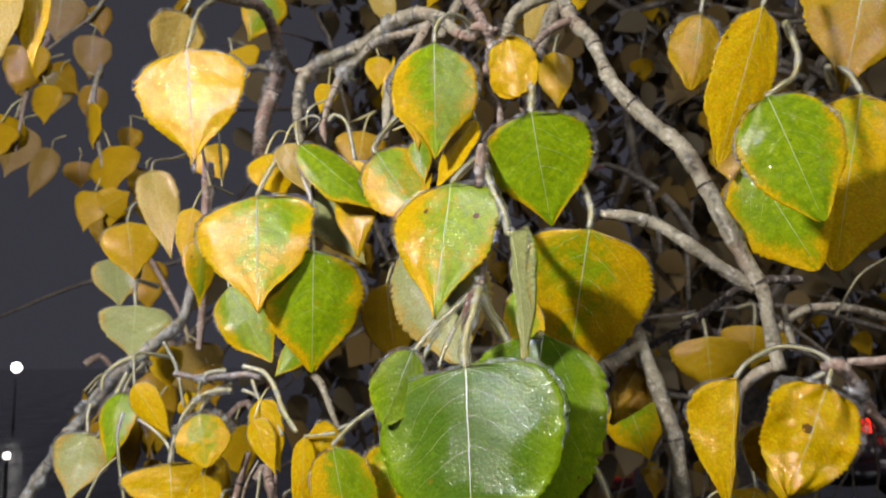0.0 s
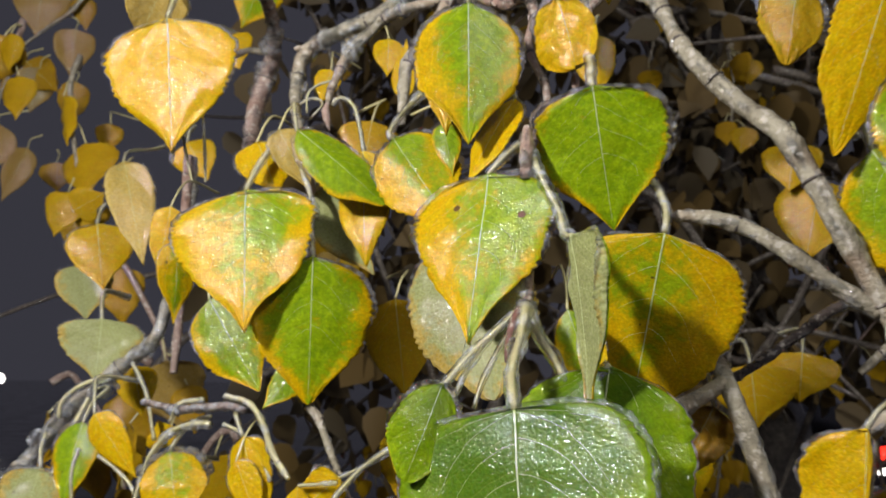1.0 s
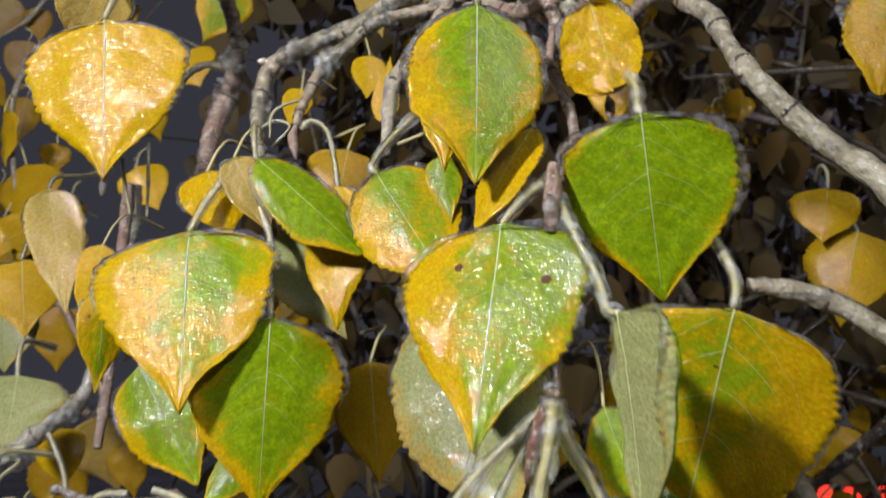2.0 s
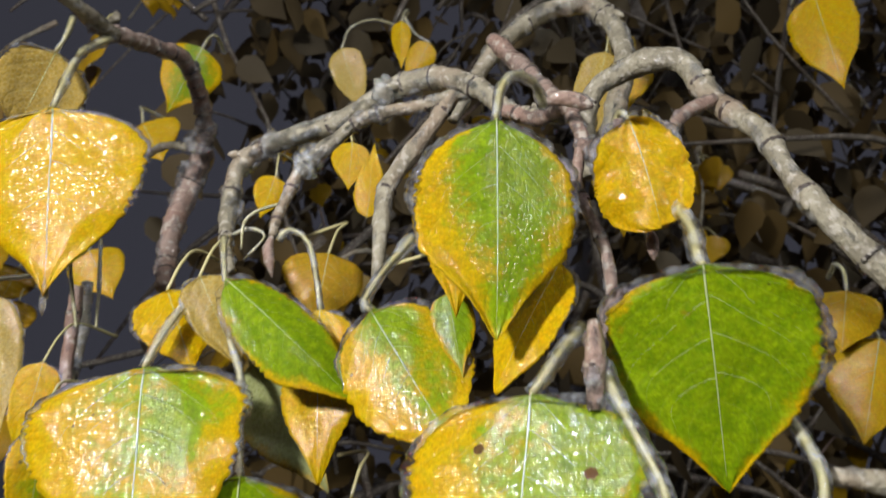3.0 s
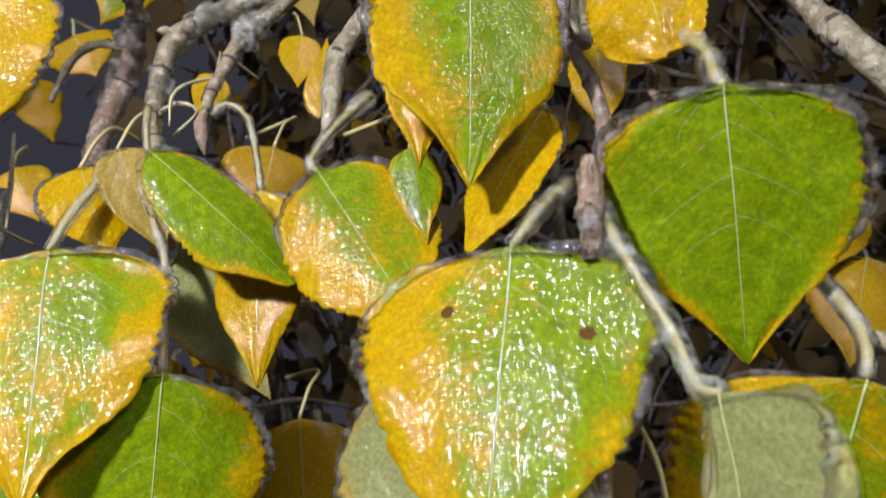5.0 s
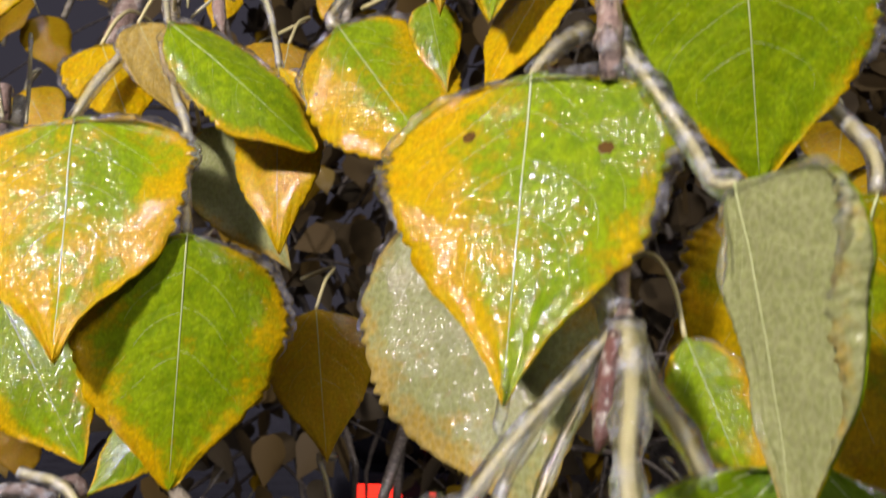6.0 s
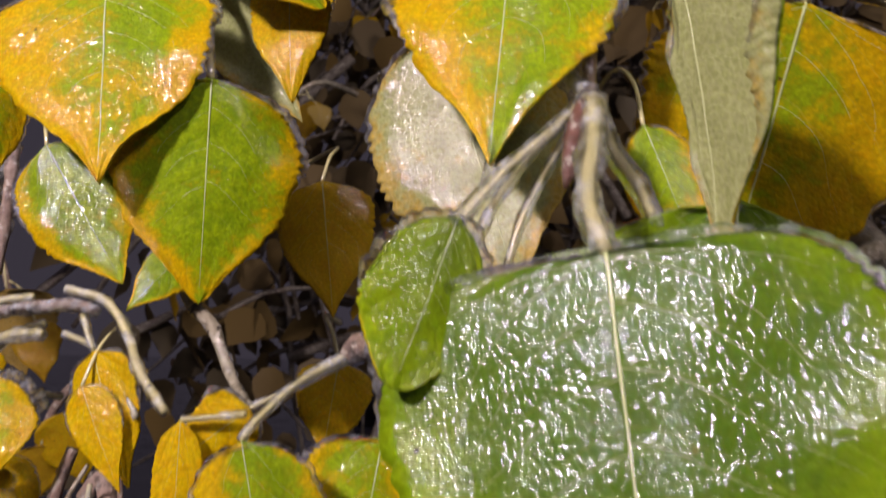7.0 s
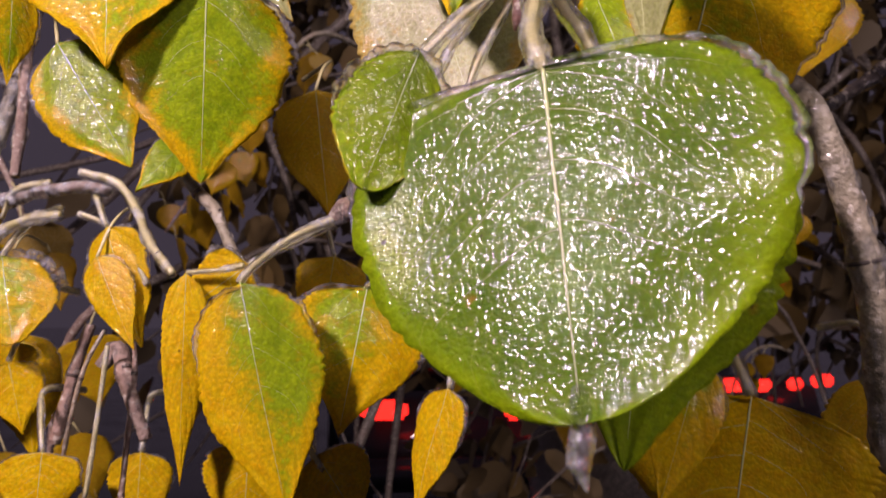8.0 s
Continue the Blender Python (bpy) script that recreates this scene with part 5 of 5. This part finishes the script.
def far_bough(rnd, start, count, drop, spread):
    """A thin drooping twig with leaves as its parts."""
    pts = [Vector((0, 0, 0))]
    d = Vector((rnd.uniform(-1, 1) * spread, rnd.uniform(-0.3, 0.3), 0.25))
    for i in range(5):
        pts.append(pts[-1] + d * drop / 5)
        d = d + Vector((rnd.uniform(-0.3, 0.3), rnd.uniform(-0.2, 0.2), -0.5))
    path, rad = smooth_path(pts, [0.0045, 0.004, 0.0036, 0.003, 0.0026, 0.002], 0.012)
    v, fc = tube(path, rad, 7, 0.2, 150, rnd.random() * 50)
    root = part("bough", mesh_from("bough", v, fc, [BARK_RED if rnd.random() < 0.5 else BARK]), TREE, "drooping twig with yellow leaves, browned to look dim")
    root.location = Vector(start) - TREE.location
    for k in range(count):
        i = rnd.randrange(len(path) // 6, len(path))
        b = path[i]
        side = rnd.uniform(-1, 1)
        e = b + Vector((side * 0.03, rnd.uniform(-0.03, 0.01), rnd.uniform(-0.035, -0.008)))
        v, fc = tube(smooth_path([b, b.lerp(e, 0.5) + Vector((0, 0, 0.008)), e], [0.0009] * 3, 0.006)[0], [0.0009] * 50, 5)
        part("petiole", mesh_from("petiole", v, fc, [PETIOLE]), root)
        lf = part("leaf", rnd.choice(FAR), root)
        tip = e + Vector((side * 0.3 + rnd.uniform(-0.3, 0.3), rnd.uniform(-0.35, 0.35), -1))
        m = leaf_frame(e, tip, rnd.uniform(-70, 70) + (180 if rnd.random() < 0.1 else 0))
        k = rnd.uniform(0.7, 1.1)
        lf.matrix_local = m @ Matrix.Diagonal((k, k, k, 1))
        # the browning dims these leaves, a painted stand-in for less light at this depth
        lf.color = (rnd.uniform(-0.35, 0.35), rnd.uniform(0.4, 0.6), rnd.uniform(0.3, 0.85), 1)


rnd = random.Random(4)
for i in range(34):
    y = rnd.uniform(1.35, 2.3)
    x = rnd.uniform(-0.30, 1.45)
    z = rnd.uniform(1.3, 2.55)
    far_bough(rnd, (x, y, z), rnd.randint(4, 8), rnd.uniform(0.16, 0.3), 1.0)
# the outer boughs against the sky
rnd = random.Random(12)
for x, y, z, n in ((-0.52, 1.02, 1.92, 5), (-0.44, 1.0, 1.86, 4), (-0.60, 1.05, 1.76, 4), (-0.30, 0.95, 1.98, 4), (-0.34, 0.85, 1.62, 4), (-0.42, 0.95, 1.50, 4), (-0.30, 0.9, 1.52, 5), (-0.2, 0.85, 1.45, 5)):
    far_bough(rnd, (x, y, z), n, 0.2, 0.6)


def low_edge(x):
    """The lower edge of the tree's far side: a deep fold by the trunk, higher on either hand."""
    return 1.43 if -0.06 < x < 0.14 else 0.6 if 0.2 < x < 0.58 else 1.46 if 0.58 < x < 1.35 else 1.33


def thicket():
    """The unlit depth of the tree: many thin twigs and leaves, far behind, their colours darkened for the shade."""
    r = random.Random(9)
    verts, faces = [], []
    for i in range(560):
        y = r.uniform(1.5, 2.7)
        x = r.uniform(-0.38, 2.6)
        z = r.uniform(low_edge(x) + 0.05, 3.2)
        d = Vector((r.uniform(-1, 1), r.uniform(-0.4, 0.4), r.uniform(-1, 0.7)))
        p = Vector((x, y, z))
        pts = [p]
        for k in range(4):
            pts.append(pts[-1] + d * 0.12)
            d = d + Vector((r.uniform(-0.4, 0.4), 0, r.uniform(-0.5, 0.1)))
        w = r.uniform(0.003, 0.012)
        path, rad = smooth_path(pts, [w, w * 0.9, w * 0.8, w * 0.6, w * 0.4], 0.06)
        tube(path, rad, 5, 0, 1, 0, verts, faces)
    # bark darker than on the near twigs: the shade is in its colour
    ob = new("bare_twigs", mesh_from("bare_twigs", verts, faces, [bark_material("shaded_twig_bark", (0.10, 0.08, 0.06), (0.20, 0.165, 0.125), (0.15, 0.10, 0.07))]))
    tagged(ob, "tangle of bare twigs deep in the tree, bark coloured darker for shade", "twigs", kind="stuff")
    verts, faces = [], []
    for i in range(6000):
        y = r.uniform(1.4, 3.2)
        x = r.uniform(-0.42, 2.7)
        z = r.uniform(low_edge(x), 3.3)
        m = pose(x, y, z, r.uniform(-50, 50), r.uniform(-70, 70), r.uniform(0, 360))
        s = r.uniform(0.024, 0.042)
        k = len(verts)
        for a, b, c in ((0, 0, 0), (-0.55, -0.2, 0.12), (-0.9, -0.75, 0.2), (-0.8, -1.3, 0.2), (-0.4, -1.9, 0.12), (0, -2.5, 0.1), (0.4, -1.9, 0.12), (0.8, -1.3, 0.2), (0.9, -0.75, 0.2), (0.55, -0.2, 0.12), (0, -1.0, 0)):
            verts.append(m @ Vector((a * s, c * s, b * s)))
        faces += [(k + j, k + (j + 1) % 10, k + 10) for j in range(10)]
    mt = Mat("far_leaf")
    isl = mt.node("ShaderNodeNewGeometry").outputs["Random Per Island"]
    # leaf colours kept dark, so the shade of the depth is painted in
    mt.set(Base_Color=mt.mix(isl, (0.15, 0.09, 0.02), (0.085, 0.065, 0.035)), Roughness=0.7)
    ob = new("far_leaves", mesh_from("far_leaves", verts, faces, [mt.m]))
    tagged(ob, "brown and yellow leaves deep in the tree, coloured dark for shade", "leaves", kind="stuff")


thicket()


# ---- ground, trunk, parked cars, street lamps ----
def asphalt():
    m = Mat("wet_asphalt")
    co = m.node("ShaderNodeTexCoord").outputs["Object"]
    n = m.noise(co, 1.3, 4.0)
    f = m.noise(co, 90, 3.0)
    m.set(Base_Color=m.mix(m.math("MULTIPLY_ADD", n, 0.6, m.math("MULTIPLY", f, 0.4)), (0.028, 0.028, 0.03), (0.075, 0.072, 0.07)), Roughness=m.math("MULTIPLY", m.ramp(n, 0.2, 0.9), 0.3), Normal=m.bump(f, 0.4, 0.004))
    return m.m


bm = bmesh.new()
bmesh.ops.create_grid(bm, x_segments=40, y_segments=40, size=400)
me = bpy.data.meshes.new("ground")
bm.to_mesh(me)
bm.free()
me.materials.append(asphalt())
tagged(new("ground", me), "dark wet asphalt ground at night", "ground", kind="structure")


def plain(name, c, rough=0.5, metal=0.0, emit=None, power=0.0):
    m = Mat(name)
    co = m.node("ShaderNodeTexCoord").outputs["Object"]
    m.set(Base_Color=m.mix(m.noise(co, 6, 3.0), c, tuple(v * 0.8 for v in c)), Roughness=rough, Metallic=metal)
    if emit:
        m.set(Emission_Color=emit, Emission_Strength=power)
    return m.m


RED_LAMP = plain("tail_lamp", (0.5, 0.02, 0.02), 0.2, emit=(1, 0.03, 0.015), power=2.2)
WHITE_LAMP = plain("lamp_globe", (0.9, 0.9, 0.9), 0.3, emit=(1, 0.98, 0.94), power=4.0)
PAINT = plain("car_paint", (0.05, 0.05, 0.06), 0.2, 0.4)
GLASS_DARK = plain("car_glass", (0.02, 0.02, 0.025), 0.05)
TYRE = plain("tyre_rubber", (0.02, 0.02, 0.02), 0.8)
RIM = plain("rim_metal", (0.5, 0.5, 0.5), 0.3, 0.9)


def box(cx, cy, cz, sx, sy, sz, bevel=0.04, taper=1.0):
    bm = bmesh.new()
    bmesh.ops.create_cube(bm, size=1)
    for v in bm.verts:
        k = taper if v.co.z > 0 else 1.0
        v.co = Vector((cx + v.co.x * sx * k, cy + v.co.y * sy * k, cz + v.co.z * sz))
    bmesh.ops.bevel(bm, geom=bm.edges[:], offset=bevel, segments=3, affect="EDGES")
    return bm


def bm_part(name, bm, mat, parent, label=""):
    me = bpy.data.meshes.new(name)
    bm.to_mesh(me)
    bm.free()
    me.materials.append(mat)
    for p in me.polygons:
        p.use_smooth = True
    return part(name, me, parent, label)


def car(m):
    root = new("car")
    bm_part("body", box(0, 2.2, 0.62, 1.8, 4.4, 0.62, 0.12, 0.94), PAINT, root)
    bm_part("cabin", box(0, 2.2, 1.15, 1.6, 2.4, 0.5, 0.12, 0.8), GLASS_DARK, root, "dark glazed cabin")
    bm_part("bumper", box(0, -0.03, 0.45, 1.76, 0.2, 0.22, 0.06), PAINT, root)
    for x in (-0.7, 0.7):
        bm_part("tail_lamp", box(x, -0.02, 0.88, 0.32, 0.09, 0.13, 0.03), RED_LAMP, root, "glowing red tail lamp")
    for x in (-0.25, 0.24):
        bm_part("inner_lamp", box(x, -0.02, 0.86, 0.2, 0.09, 0.12, 0.03), RED_LAMP, root, "glowing red inner lamp")
    bm_part("plate_lamp", box(-0.45, -0.13, 0.7, 0.14, 0.03, 0.06, 0.012), WHITE_LAMP, root, "small white lamp")
    for x in (-0.82, 0.82):
        for y in (0.8, 3.5):
            bm = bmesh.new()
            bmesh.ops.create_cone(bm, cap_ends=True, segments=28, radius1=0.32, radius2=0.32, depth=0.2, matrix=pose(x, y, 0.32, 0, 90, 0))
            w = bm_part("wheel", bm, TYRE, root, "black tyre")
            bm = bmesh.new()
            bmesh.ops.create_cone(bm, cap_ends=True, segments=24, radius1=0.2, radius2=0.18, depth=0.215, matrix=pose(x, y, 0.32, 0, 90, 0))
            bm_part("rim", bm, RIM, w, "grey metal rim")
    root.matrix_world = m
    tagged(root, "dark parked car with glowing red tail lamps", "car", "parked cars")
    return root


first = car(pose(4.45, 8.6, 0, 0, 0, 25))
copy_thing(first, pose(0.98, 6.1, 0, 0, 0, 3))


def street_lamp(x, y, h, r):
    root = new("street_lamp")
    root.location = (x, y, 0)
    tagged(root, "distant lit street lamp with a white globe", "street lamp", "street lamps")
    path, rad = smooth_path([(0, 0, -0.02), (0, 0, 0.5), (0, 0, h)], [0.03, 0.02, 0.012], 0.4)
    v, fc = tube(path, rad, 12)
    part("pole", mesh_from("pole", v, fc, [PAINT]), root)
    bm = bmesh.new()
    bmesh.ops.create_uvsphere(bm, u_segments=20, v_segments=14, radius=r, matrix=pose(0, 0, h + r * 0.85))
    bm_part("globe", bm, WHITE_LAMP, root, "glowing white globe")


street_lamp(-11.2, 22.0, 1.35, 0.13)
street_lamp(-4.64, 9.0, 0.55, 0.035)
